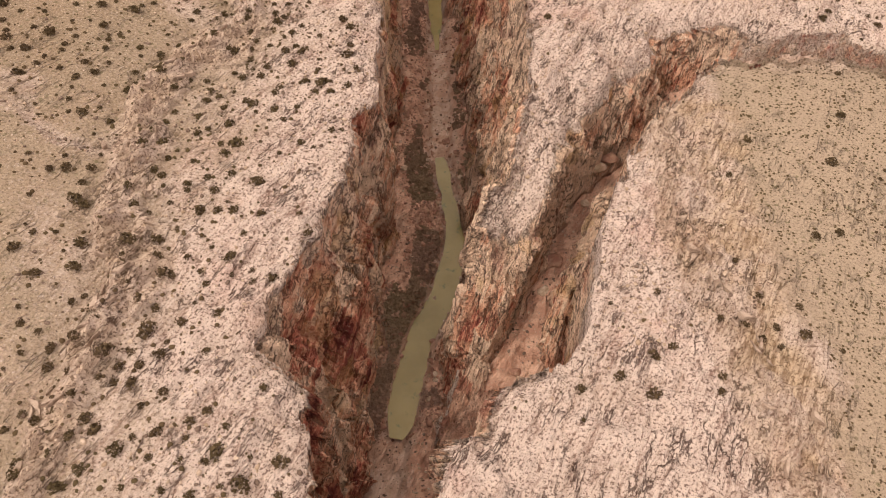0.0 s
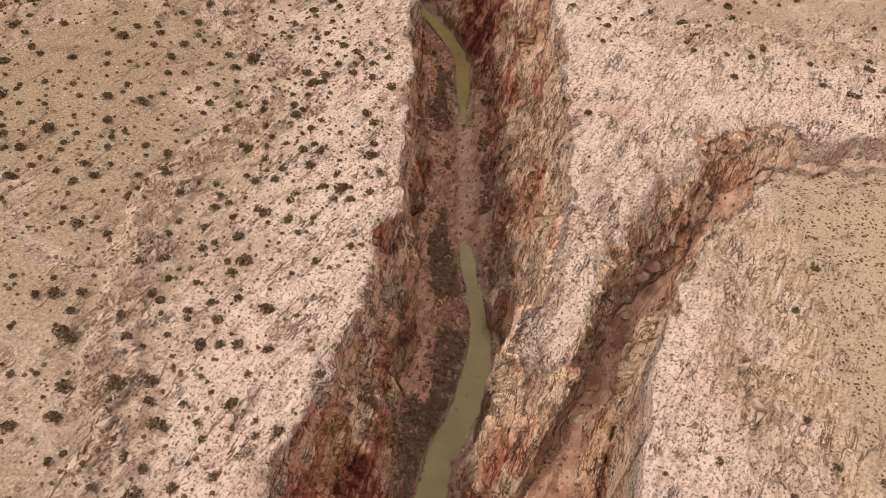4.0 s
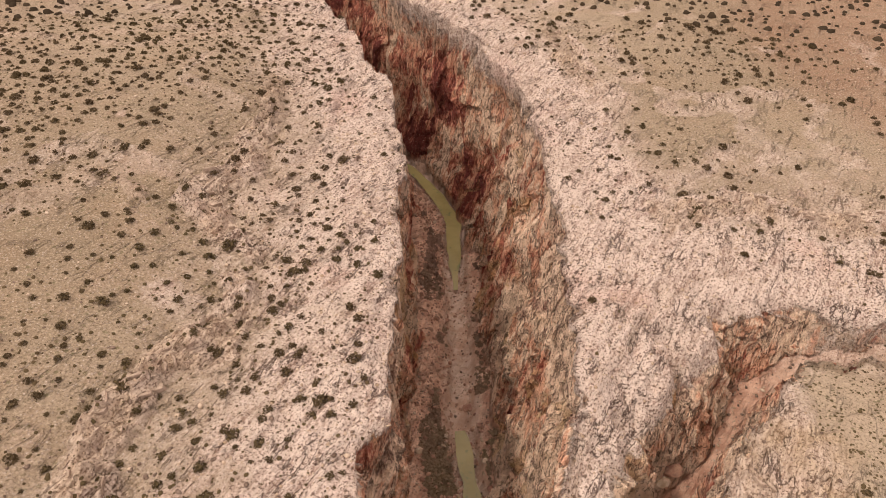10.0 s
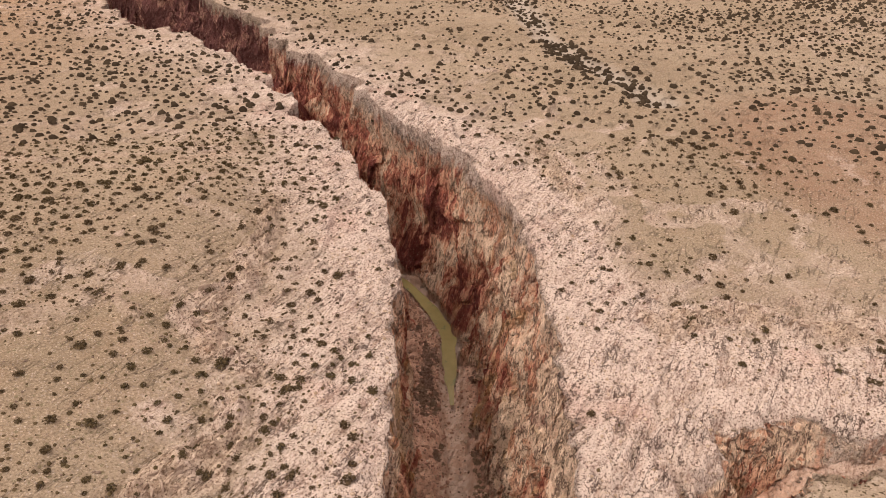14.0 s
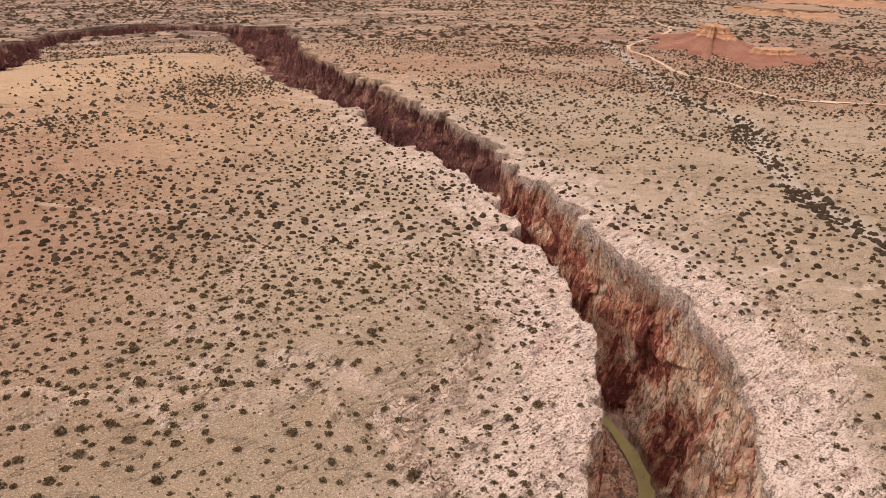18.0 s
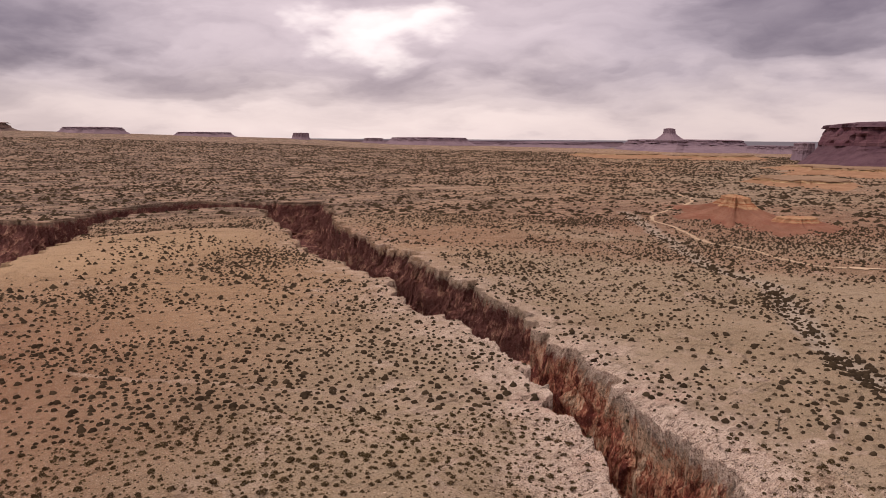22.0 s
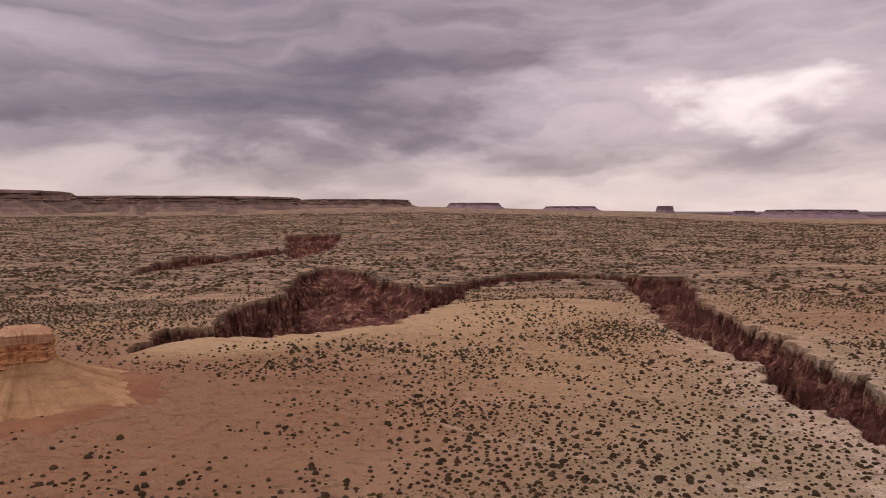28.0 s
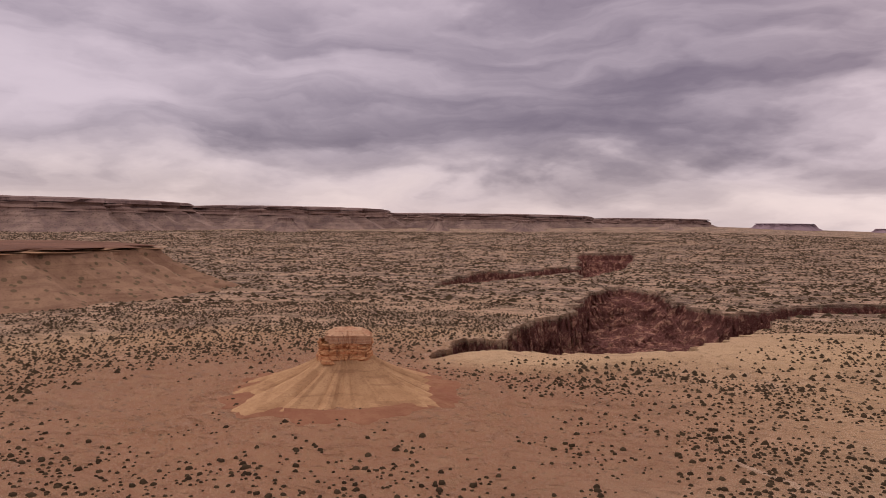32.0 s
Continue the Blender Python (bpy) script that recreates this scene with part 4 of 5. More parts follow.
# ---- stream ----
def ribbon(name, line, widths, z, mat, wob=0.4, seed=5):
    """A flat strip that follows a line of the plan, with uneven banks."""
    pts = []
    for a in range(len(line) - 1):
        (x0, y0), (x1, y1) = line[a], line[a + 1]
        n = max(2, int(math.hypot(x1 - x0, y1 - y0) / 0.8))
        for t in range(n):
            f = t / n
            pts.append((x0 + (x1 - x0) * f, y0 + (y1 - y0) * f, widths[a] + (widths[a + 1] - widths[a]) * f))
    p = np.array(pts)
    for _ in range(12):
        p[1:-1] = 0.25 * p[:-2] + 0.5 * p[1:-1] + 0.25 * p[2:]
    d = np.gradient(p[:, :2], axis=0)
    nrm = np.stack([-d[:, 1], d[:, 0]], 1) / np.linalg.norm(d, axis=1)[:, None]
    s = np.arange(len(p))
    wl = p[:, 2] / 2 + wob * vnoise(s / 4.0, s * 0, None, seed)
    wr = p[:, 2] / 2 + wob * vnoise(s / 4.0, s * 0, None, seed + 1)
    zz = z if not callable(z) else None
    rows = []
    for off in (wl[:, None], wl[:, None] * 0.4, -wr[:, None] * 0.4, -wr[:, None]):
        q = p[:, :2] + nrm * off
        rows.append(np.column_stack([q, z(q[:, 0], q[:, 1]) if zz is None else np.full(len(q), zz)]))
    v = np.concatenate(rows)
    n = len(p)
    f = [(k * n + i, k * n + n + i, k * n + n + i + 1, k * n + i + 1) for k in range(3) for i in range(n - 1)]
    return sheet(name, v, np.array(f)[:, ::-1], mat, {})


tagged(ribbon("stream_pool", STREAM[1:10], [2.0, 5.8, 7.0, 7.2, 6.6, 4.8, 3.6, 3.0, 2.4], -44.75, WATER), "murky olive-green stream between muddy banks", "stream", "stream pools", "structure")
tagged(ribbon("stream_pool", STREAM[11:], [0.6, 3.0, 4.6, 3.8, 3.2, 2.8, 2.6], -44.75, WATER), "murky yellow-green pool on the canyon floor", "stream", "stream pools", "structure")


# ---- shared builders ----
def part(name, bm, mat, parent=None, label=""):
    me = bpy.data.meshes.new(name)
    bm.to_mesh(me)
    bm.free()
    me.materials.append(mat)
    ob = new(name, me)
    if parent is not None:
        ob.parent = parent
    return tagged(ob, label)


def mesh_part(name, verts, faces, mat, parent=None, label="", smooth=False):
    me = bpy.data.meshes.new(name)
    me.from_pydata([tuple(v) for v in verts], [], [tuple(f) for f in faces])
    me.materials.append(mat)
    if smooth:
        me.shade_smooth()
    ob = new(name, me)
    if parent is not None:
        ob.parent = parent
    return tagged(ob, label)


RNG = np.random.default_rng(7)


# ---- buttes and mesas ----
def landform(name, cx, cy, turn, a, b, zs, mats, label, category, group="", seed=0, n=120, talus_out=0.6, jag=0.10, batter=0.94, gullies=0.0, cap_round=0.75, ledge=0):
    """A flat-topped hill: talus slope, cliff band and caprock, each a mesh of its own. zs: foot, cliff foot, cap foot, top."""
    root = new(name)
    root.location = (cx, cy, zs[0])
    th = np.linspace(0, 2 * math.pi, n, endpoint=False)
    ct, st = math.cos(radians(turn)), math.sin(radians(turn))
    base_r = 1 + jag * vnoise(th * 3.2 + seed, th * 0 + seed, None, seed) + 0.6 * jag * vnoise(th * 9 + seed, th * 0, None, seed + 1)
    if ledge:
        base_r = base_r * 0.93 * (np.abs(np.cos(th)) ** 5 + np.abs(np.sin(th)) ** 5) ** -0.2
    base_r[-6:] = np.linspace(base_r[-7], base_r[0], 8)[1:-1]

    def ring(scale, z, wob=0.0, s=0):
        rr = base_r * scale + wob * vnoise(th * 14 + s, th * 0 + s, None, seed + s)
        px, py = np.cos(th) * a * rr, np.sin(th) * b * rr
        zz = np.full(n, z - zs[0])
        return np.column_stack([px * ct - py * st, px * st + py * ct, zz])

    def loft(nm, rings, mat, lab, cap=False):
        v = np.concatenate(rings)
        f = []
        for k in range(len(rings) - 1):
            for i in range(n):
                j = (i + 1) % n
                f.append((k * n + i, k * n + j, k * n + n + j, k * n + n + i))
        if cap:
            v = np.concatenate([v, v[-n:].mean(0)[None] + [[0, 0, 0.02 * (zs[3] - zs[0])]]])
            for i in range(n):
                f.append(((len(rings) - 1) * n + i, (len(rings) - 1) * n + (i + 1) % n, len(v) - 1))
        return mesh_part(nm, v, f, mat, root, lab)

    tal = []
    for k in range(11):
        t = k / 10
        sc = 1 + talus_out * (1 - t) ** 1.35
        rg = ring(sc, zs[0] - 2.5 * (k == 0) + (zs[1] - zs[0]) * t, 0.012, 20 + k)
        if gullies:
            g = np.abs(np.sin(th * 17 + 2.5 * vnoise(th * 2, th * 0, None, seed + 9))) ** 0.6
            g2 = np.abs(np.sin(th * 41 + seed))
            rg[:, 2] -= gullies * (1 - g * 0.7 - g2 * 0.3) * math.sin(math.pi * min(1, 0.12 + t)) * (zs[1] - zs[0])
        tal.append(rg)
    loft("talus_slope", tal, mats[0], "")
    cl = []
    m = 15 if ledge else 7
    for k in range(m):
        t = k / (m - 1)
        step = 0.008 * math.sin(k * 2.4 + seed) + ledge * (0.04 if k % 2 else -0.03)
        if ledge:
            step = 0.035 * math.sin(k * 1.9) * math.cos(k * 0.7)
        cl.append(ring(1.0 - (1 - batter) * t + step * (0 < k < m - 1), zs[1] - 0.3 + (zs[2] - zs[1] + 0.3) * t, 0.035, 40 + k // 2))
    if ledge:
        for rg in cl[1:]:
            w = block_noise(rg[:, 0] / 4.5, rg[:, 1] / 4.5, rg[:, 2] / 2.6, seed + 5) + 0.5 * block_noise(rg[:, 0] / 2, rg[:, 1] / 2, rg[:, 2] / 1.2, seed + 7)
            rg[:, :2] *= (1 + 0.05 * w)[:, None]
    loft("cliff_band", cl, mats[1], "")
    cp = [ring(batter * 1.02, zs[2] - 0.2, 0.03, 60), ring(batter * 1.0, zs[2] + (zs[3] - zs[2]) * 0.6, 0.03, 61), ring(batter * cap_round, zs[3], 0.03, 62), ring(batter * cap_round * 0.5, zs[3] + 0.3, 0.02, 63)]
    if ledge:
        for rg in cp:
            rg[:, :2] *= (1 + 0.06 * block_noise(rg[:, 0] / 4, rg[:, 1] / 4, rg[:, 2] / 2.5, seed + 11))[:, None]
            rg[:, 1] = rg[:, 1] * 0.86 + 1.6
    loft("caprock", cp, mats[2], "", True)
    return tagged(root, label, category, group)


def strata(name, a, b, dark, vscale=0.5, hscale=0.02, joint=0.25, strength=0.6):
    """Banded sandstone with upright joints."""
    m = Mat(name)
    st = m.noise(1.0, 4, 0.6, m.coords((hscale, hscale, vscale)))
    jo = m.noise(1.0, 5, 0.65, m.coords((joint, joint, joint * 0.35)))
    gr = m.noise(joint * 4, 5, 0.7)
    col = m.mix(m.band(st, 0.40, 0.60), a, b)
    col = m.mix(m.math("MULTIPLY", m.band(jo, 0.52, 0.66), 0.7), col, dark)
    col = m.mix(m.math("MULTIPLY", m.band(gr, 0.5, 0.7), 0.4), col, dark)
    return m.done(col, 0.95, m.bump(m.math("ADD", jo, st), strength, 0.3 / joint), 0.05)


def scree(name, a, b, streak, scale=1.0, dots=0.0):
    m = Mat(name)
    n1, n2 = m.noise(0.12 * scale, 5, 0.6), m.noise(1.4 * scale, 5, 0.7)
    col = m.mix(m.band(n1, 0.35, 0.65), a, b)
    col = m.mix(m.math("MULTIPLY", m.band(n2, 0.5, 0.68), 0.6), col, streak)
    st = m.noise(1.0, 3, 0.5, m.coords((0.03 * scale, 0.03 * scale, 0.8 * scale)))
    col = m.mix(m.math("MULTIPLY", m.band(st, 0.55, 0.64), 0.35), col, streak)
    if dots:
        v = m.cells(0.09, None)
        col = m.mix(m.math("MULTIPLY", m.band(v, 0.30, 0.22), dots), col, (0.06, 0.055, 0.03))
    return m.done(col, 0.95, m.bump(n2, 0.6, 0.3 / scale), 0.05)


BUTTE = (scree("butte_scree", (0.32, 0.185, 0.098), (0.41, 0.25, 0.135), (0.19, 0.095, 0.055)), strata("butte_cliff", (0.43, 0.19, 0.09), (0.52, 0.29, 0.145), (0.15, 0.062, 0.04), 1.1, 0.06, 0.35),
         strata("butte_cap", (0.38, 0.20, 0.12), (0.46, 0.29, 0.18), (0.17, 0.085, 0.06), 1.4, 0.05, 0.6))
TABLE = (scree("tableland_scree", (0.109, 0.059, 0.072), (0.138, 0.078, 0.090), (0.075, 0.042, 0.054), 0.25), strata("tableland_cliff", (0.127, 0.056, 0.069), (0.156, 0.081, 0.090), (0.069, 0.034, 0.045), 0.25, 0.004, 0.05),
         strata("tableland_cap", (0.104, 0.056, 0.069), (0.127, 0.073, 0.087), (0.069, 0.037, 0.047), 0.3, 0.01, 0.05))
# Skyline mesas: distance haze is put into these pale mauve base colours.
FAR_HAZED = (scree("hazed_scree", (0.22, 0.155, 0.18), (0.26, 0.185, 0.205), (0.19, 0.13, 0.155), 0.1), strata("hazed_cliff", (0.20, 0.14, 0.165), (0.24, 0.17, 0.19), (0.17, 0.115, 0.14), 0.15, 0.002, 0.03, 0.4),
       strata("hazed_cap", (0.19, 0.13, 0.155), (0.22, 0.155, 0.175), (0.17, 0.12, 0.14), 0.2, 0.004, 0.03, 0.4))
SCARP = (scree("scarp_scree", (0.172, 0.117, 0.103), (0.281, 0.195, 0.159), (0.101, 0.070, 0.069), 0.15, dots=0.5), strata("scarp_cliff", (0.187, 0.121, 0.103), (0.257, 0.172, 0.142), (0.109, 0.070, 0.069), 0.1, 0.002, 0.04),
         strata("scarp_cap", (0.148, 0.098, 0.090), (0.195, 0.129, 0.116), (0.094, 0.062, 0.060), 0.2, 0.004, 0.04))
BENCH = (scree("bench_scree", (0.211, 0.123, 0.081), (0.273, 0.166, 0.106), (0.132, 0.076, 0.051), 0.4, dots=0.6), strata("bench_cliff", (0.273, 0.153, 0.089), (0.326, 0.200, 0.119), (0.150, 0.072, 0.047), 0.3, 0.01, 0.12),
         strata("bench_cap", (0.132, 0.068, 0.048), (0.176, 0.093, 0.064), (0.088, 0.043, 0.034), 0.5, 0.01, 0.1))
YELLOW = (scree("yellow_scree", (0.30, 0.165, 0.095), (0.37, 0.22, 0.13), (0.27, 0.13, 0.08), 0.3), strata("yellow_cliff", (0.40, 0.26, 0.14), (0.48, 0.33, 0.19), (0.25, 0.13, 0.08), 0.4, 0.01, 0.12),
          strata("yellow_cap", (0.25, 0.16, 0.10), (0.31, 0.205, 0.13), (0.17, 0.10, 0.07), 0.5, 0.01, 0.1))
RED = (scree("red_scree", (0.212, 0.102, 0.066), (0.264, 0.131, 0.086), (0.204, 0.066, 0.041), 0.4), strata("red_cliff", (0.306, 0.107, 0.053), (0.425, 0.262, 0.148), (0.204, 0.074, 0.041), 0.6, 0.02, 0.2),
       scree("red_cap", (0.425, 0.279, 0.156), (0.374, 0.180, 0.098), (0.289, 0.107, 0.057), 0.5))
EYE = (-5.0, 36.0, 82.5)


def polar(az, r):
    return EYE[0] - math.sin(radians(az)) * r, EYE[1] + math.cos(radians(az)) * r


def at_sky(name, az0, az1, elev, r, depth, mats, label, category, group="", cliff=(0.45, 0.9), seed=0, talus=0.5, base=None, **kw):
    """A landform that fills the bearings az0 to az1, with its top at that elevation from the look-out."""
    az = (az0 + az1) / 2
    x, y = polar(az, r)
    half = r * math.tan(radians(abs(az1 - az0) / 2))
    top = EYE[2] + r * math.tan(radians(elev))
    z0 = (float(height_at([x], [y])[0]) - 3) if base is None else base
    d = top - z0
    return landform(name, x, y, az, half, depth, (z0, z0 + d * cliff[0], z0 + d * cliff[1], top), mats, label, category, group, seed, talus_out=talus, **kw)


bx, by = polar(80.8, 362)
BUTTE_OB = landform("butte", bx, by, 80, 13.4, 11.5, (-1.0, 18.6, 26.5, 32.5), BUTTE, "small orange sandstone butte on a fluted cone of scree", "butte", "", 3, 144, 3.5, 0.12, 0.95, 0.075, 0.6, 0.5)
def butte_extras():
    """The dark red apron below the cone and the low shoulder that leans on the cap."""
    n = 120
    th = np.linspace(0, 2 * math.pi, n, endpoint=False)
    v, f = [], []
    for k, (r, z) in enumerate(((36, -0.5), (48, 1.5), (51, 1.2), (54.5, 0.7), (59, 0.2), (64, -0.9))):
        rr = r * (1 + 0.05 * vnoise(th * 3, th * 0, None, 77) + (0.02 + 0.02 * k) * vnoise(th * 9, th * 0, None, 78))
        px, py = rr * np.cos(th), rr * np.sin(th) * 0.95
        gz = height_at(px + BUTTE_OB.location.x, py + BUTTE_OB.location.y) - BUTTE_OB.location.z
        v += [(px[i], py[i], gz[i] + z + 0.35 * float(vnoise(th[i:i + 1] * 17, th[i:i + 1] * 0 + k, None, 79)[0])) for i in range(n)]
    for k in range(5):
        f += [(k * n + i, k * n + n + i, k * n + n + (i + 1) % n, k * n + (i + 1) % n) for i in range(n)]
    mesh_part("apron", v, f, scree("apron_scree", (0.25, 0.125, 0.072), (0.21, 0.095, 0.056), (0.19, 0.07, 0.045), 0.6), BUTTE_OB, "dark red scree apron")
    bm = stone(901, 3)
    for w in bm.verts:
        w.co = Vector((w.co.x * 9, w.co.y * 7, w.co.z * 8.5)) + Vector((1.5, -9.0, 16.0))
    part("shoulder", bm, BUTTE[1], BUTTE_OB)


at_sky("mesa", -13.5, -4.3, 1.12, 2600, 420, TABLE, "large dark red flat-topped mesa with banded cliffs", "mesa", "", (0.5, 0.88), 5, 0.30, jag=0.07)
at_sky("mesa", 0.6, 8.6, -0.02, 4150, 260, FAR_HAZED, "hazy purple low mesa carrying a pointed summit", "mesa", "distant mesas", (0.62, 0.92), 8, 0.3)
at_sky("rock_spire", 5.5, 6.35, 0.80, 4120, 30, FAR_HAZED, "hazy purple stepped spire on a low mesa", "rock spire", "", (0.70, 0.9), 9, 2.6, 60.0, cap_round=0.45)
at_sky("mesa", -3.9, -2.5, -0.18, 3000, 70, FAR_HAZED, "small dark block-shaped mesa", "mesa", "distant mesas", (0.45, 0.92), 10, 0.2)
at_sky("mesa", -2.6, 0.4, -0.40, 4000, 120, FAR_HAZED, "hazy purple low mesa with an even top", "mesa", "distant mesas", (0.62, 0.92), 11, 0.3)
at_sky("mesa", 21.2, 26.8, 0.02, 4300, 150, FAR_HAZED, "hazy purple broad low mesa", "mesa", "distant mesas", (0.62, 0.92), 12, 0.25)
at_sky("mesa", 11.0, 19.0, -0.30, 4350, 160, FAR_HAZED, "hazy purple low mesa with an even top", "mesa", "distant mesas", (0.62, 0.92), 13, 0.25)
at_sky("mesa", 27.5, 29.0, -0.05, 4320, 60, FAR_HAZED, "hazy purple small round-topped mesa", "mesa", "distant mesas", (0.5, 0.9), 14, 0.5, cap_round=0.5)
at_sky("mesa", 33.15, 34.3, 0.30, 4250, 40, FAR_HAZED, "hazy purple block-shaped butte", "mesa", "distant mesas", (0.45, 0.92), 15, 0.35)
at_sky("mesa", 38.9, 42.6, 0.30, 4250, 120, FAR_HAZED, "hazy purple broad low mesa", "mesa", "distant mesas", (0.62, 0.92), 16, 0.2)
at_sky("mesa", 46.3, 50.0, 0.58, 4150, 120, FAR_HAZED, "dark flat mesa on the skyline", "mesa", "distant mesas", (0.62, 0.92), 17, 0.22)
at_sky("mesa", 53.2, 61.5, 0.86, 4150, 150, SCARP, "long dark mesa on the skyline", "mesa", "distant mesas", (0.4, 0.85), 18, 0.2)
at_sky("mesa", 10.0, 32.0, -0.22, 4450, 100, FAR_HAZED, "long hazy purple tableland low on the skyline", "mesa", "distant mesas", (0.55, 0.9), 41, 0.15, jag=0.2)
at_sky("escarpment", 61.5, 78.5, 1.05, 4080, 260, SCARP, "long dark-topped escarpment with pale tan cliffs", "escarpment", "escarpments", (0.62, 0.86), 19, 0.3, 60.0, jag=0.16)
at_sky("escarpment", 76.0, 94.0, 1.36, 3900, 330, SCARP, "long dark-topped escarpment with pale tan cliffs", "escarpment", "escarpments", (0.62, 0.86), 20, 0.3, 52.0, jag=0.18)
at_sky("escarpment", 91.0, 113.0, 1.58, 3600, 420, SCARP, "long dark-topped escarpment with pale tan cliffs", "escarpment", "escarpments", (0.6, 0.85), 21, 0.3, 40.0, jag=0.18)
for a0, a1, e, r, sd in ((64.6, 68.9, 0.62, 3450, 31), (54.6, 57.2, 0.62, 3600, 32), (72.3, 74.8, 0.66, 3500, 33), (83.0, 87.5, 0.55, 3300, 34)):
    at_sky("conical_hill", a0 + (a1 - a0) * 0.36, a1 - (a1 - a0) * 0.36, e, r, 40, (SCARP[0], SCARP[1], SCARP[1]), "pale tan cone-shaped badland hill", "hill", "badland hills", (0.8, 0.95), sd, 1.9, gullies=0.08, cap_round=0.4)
bx, by = polar(113.0, 1080)
landform("tableland", bx, by, 113, 330, 240, (-3, 49.5, 53.0, 55), BENCH, "tan tableland with a thin dark red cap and fluted slope", "mesa", "", 23, 160, 0.33, 0.10, 0.98, 0.05, 0.97)
landform("badland_hill", -20, 862, 30, 14, 30, (-2, 13, 20, 25), RED, "low red badland hill with a pale top", "hill", "", 24, 120, 3.2, 0.4, 0.6, 0.05, 0.4)
landform("badland_hill", 36, 800, 30, 22, 16, (-2, 6, 9, 11), RED, "low red banded mound beside the track", "hill", "", 25, 72, 2.2, 0.2, 0.8, 0.10, 0.5)
at_sky("ledge_scarp", -6.2, -0.4, -2.55, 1560, 95, YELLOW, "yellow sandstone ledge above red slopes", "rock ledge", "yellow ledges", (0.6, 0.85), 26, 0.55, jag=0.3)
at_sky("ledge_scarp", -10.5, -3.0, -1.72, 2150, 190, YELLOW, "yellow sandstone ledge above red slopes", "rock ledge", "yellow ledges", (0.6, 0.85), 27, 0.55, jag=0.3)
at_sky("ledge_scarp", 7.0, 12.0, -1.02, 3050, 160, YELLOW, "long pale yellow sandstone ledge", "rock ledge", "yellow ledges", (0.6, 0.85), 28, 0.55, jag=0.3)
at_sky("ledge_scarp", 0.2, 5.0, -1.08, 3000, 160, YELLOW, "long pale yellow sandstone ledge", "rock ledge", "yellow ledges", (0.6, 0.85), 29, 0.55, jag=0.3)

# ---- dirt road ----
def dust_material():
    m = Mat("road_dust")
    col = m.mix(m.band(m.noise(0.3, 5, 0.6), 0.35, 0.65), (0.46, 0.32, 0.21), (0.54, 0.40, 0.27))
    return m.done(col, 0.95, m.bump(m.noise(2.0, 4), 0.4, 0.1), 0.05)


ROAD = [(330, 520), (180, 545), (76, 580), (37, 585), (-1, 634), (-30, 655), (-48, 690), (-70, 755), (-96, 800), (-103, 850), (-96, 905), (-88, 960), (-76, 1040), (-84, 1130), (-120, 1230), (-190, 1360)]
tagged(ribbon("dirt_road", ROAD, [3.4] * 6 + [3.8] * 5 + [4.5] * 5, lambda x, y: height_at(x, y) + 0.5, dust_material(), 0.5, 9), "pale dusty dirt road winding over the plateau", "road", "", "structure")


# ---- plants ----
def leaf_cloud(n, seed, w=1.0, hgt=0.75, size=0.27, loose=0.35):
    """Small leaf clumps spread through an uneven dome: triangles at random turns."""
    g = np.random.default_rng(seed)
    v, f = [], []
    lob = [(g.uniform(-loose, loose) * w, g.uniform(-loose, loose) * w, g.uniform(0.55, 1.0)) for _ in range(4)]
    for k in range(n):
        lx, ly, ls = lob[g.integers(4)]
        d = g.normal(size=3)
        d /= np.linalg.norm(d)
        d[2] = abs(d[2])
        rad = g.uniform(0.55, 1.0) ** 0.5 * 0.68 * ls
        c = np.array([lx + d[0] * rad * w, ly + d[1] * rad * w, 0.06 + d[2] * rad * hgt * 1.3])
        t1 = g.normal(size=3)
        t1 /= np.linalg.norm(t1)
        t2 = np.cross(d + 0.6 * g.normal(size=3), t1)
        t2 /= np.linalg.norm(t2) + 1e-9
        s = size * g.uniform(0.6, 1.3)
        i = len(v)
        v += [c + t1 * s, c - t1 * s * 0.6 + t2 * s * 0.8, c - t1 * s * 0.5 - t2 * s * 0.8]
        f.append((i, i + 1, i + 2))
    return np.array(v), np.array(f)


def tuft_dome(seed, rings=1):
    """A ragged low-cost dome for plants that stand far off."""
    g = np.random.default_rng(seed)
    n = 5
    th = np.linspace(0, 2 * math.pi, n, endpoint=False) + g.uniform(-0.3, 0.3, n)
    if rings == 1:
        r0, r1 = g.uniform(0.75, 1.15, n), g.uniform(0.45, 0.8, n)
        v = [(r0[i] * math.cos(th[i]), r0[i] * math.sin(th[i]), 0.0) for i in range(n)]
        v += [(r1[i] * math.cos(th[i] + 0.3), r1[i] * math.sin(th[i] + 0.3), g.uniform(0.5, 0.85)) for i in range(n)]
        v.append((0, 0, g.uniform(0.75, 1.0)))
        f = []
        for i in range(n):
            j = (i + 1) % n
            f += [(i, j, n + i), (j, n + j, n + i), (n + i, n + j, 2 * n)]
    else:
        r0 = g.uniform(0.7, 1.15, n)
        v = [(r0[i] * math.cos(th[i]), r0[i] * math.sin(th[i]), 0.0) for i in range(n)] + [(0, 0, 0.9)]
        f = [(i, (i + 1) % n, n) for i in range(n)]
    return np.array(v, float), np.array(f)


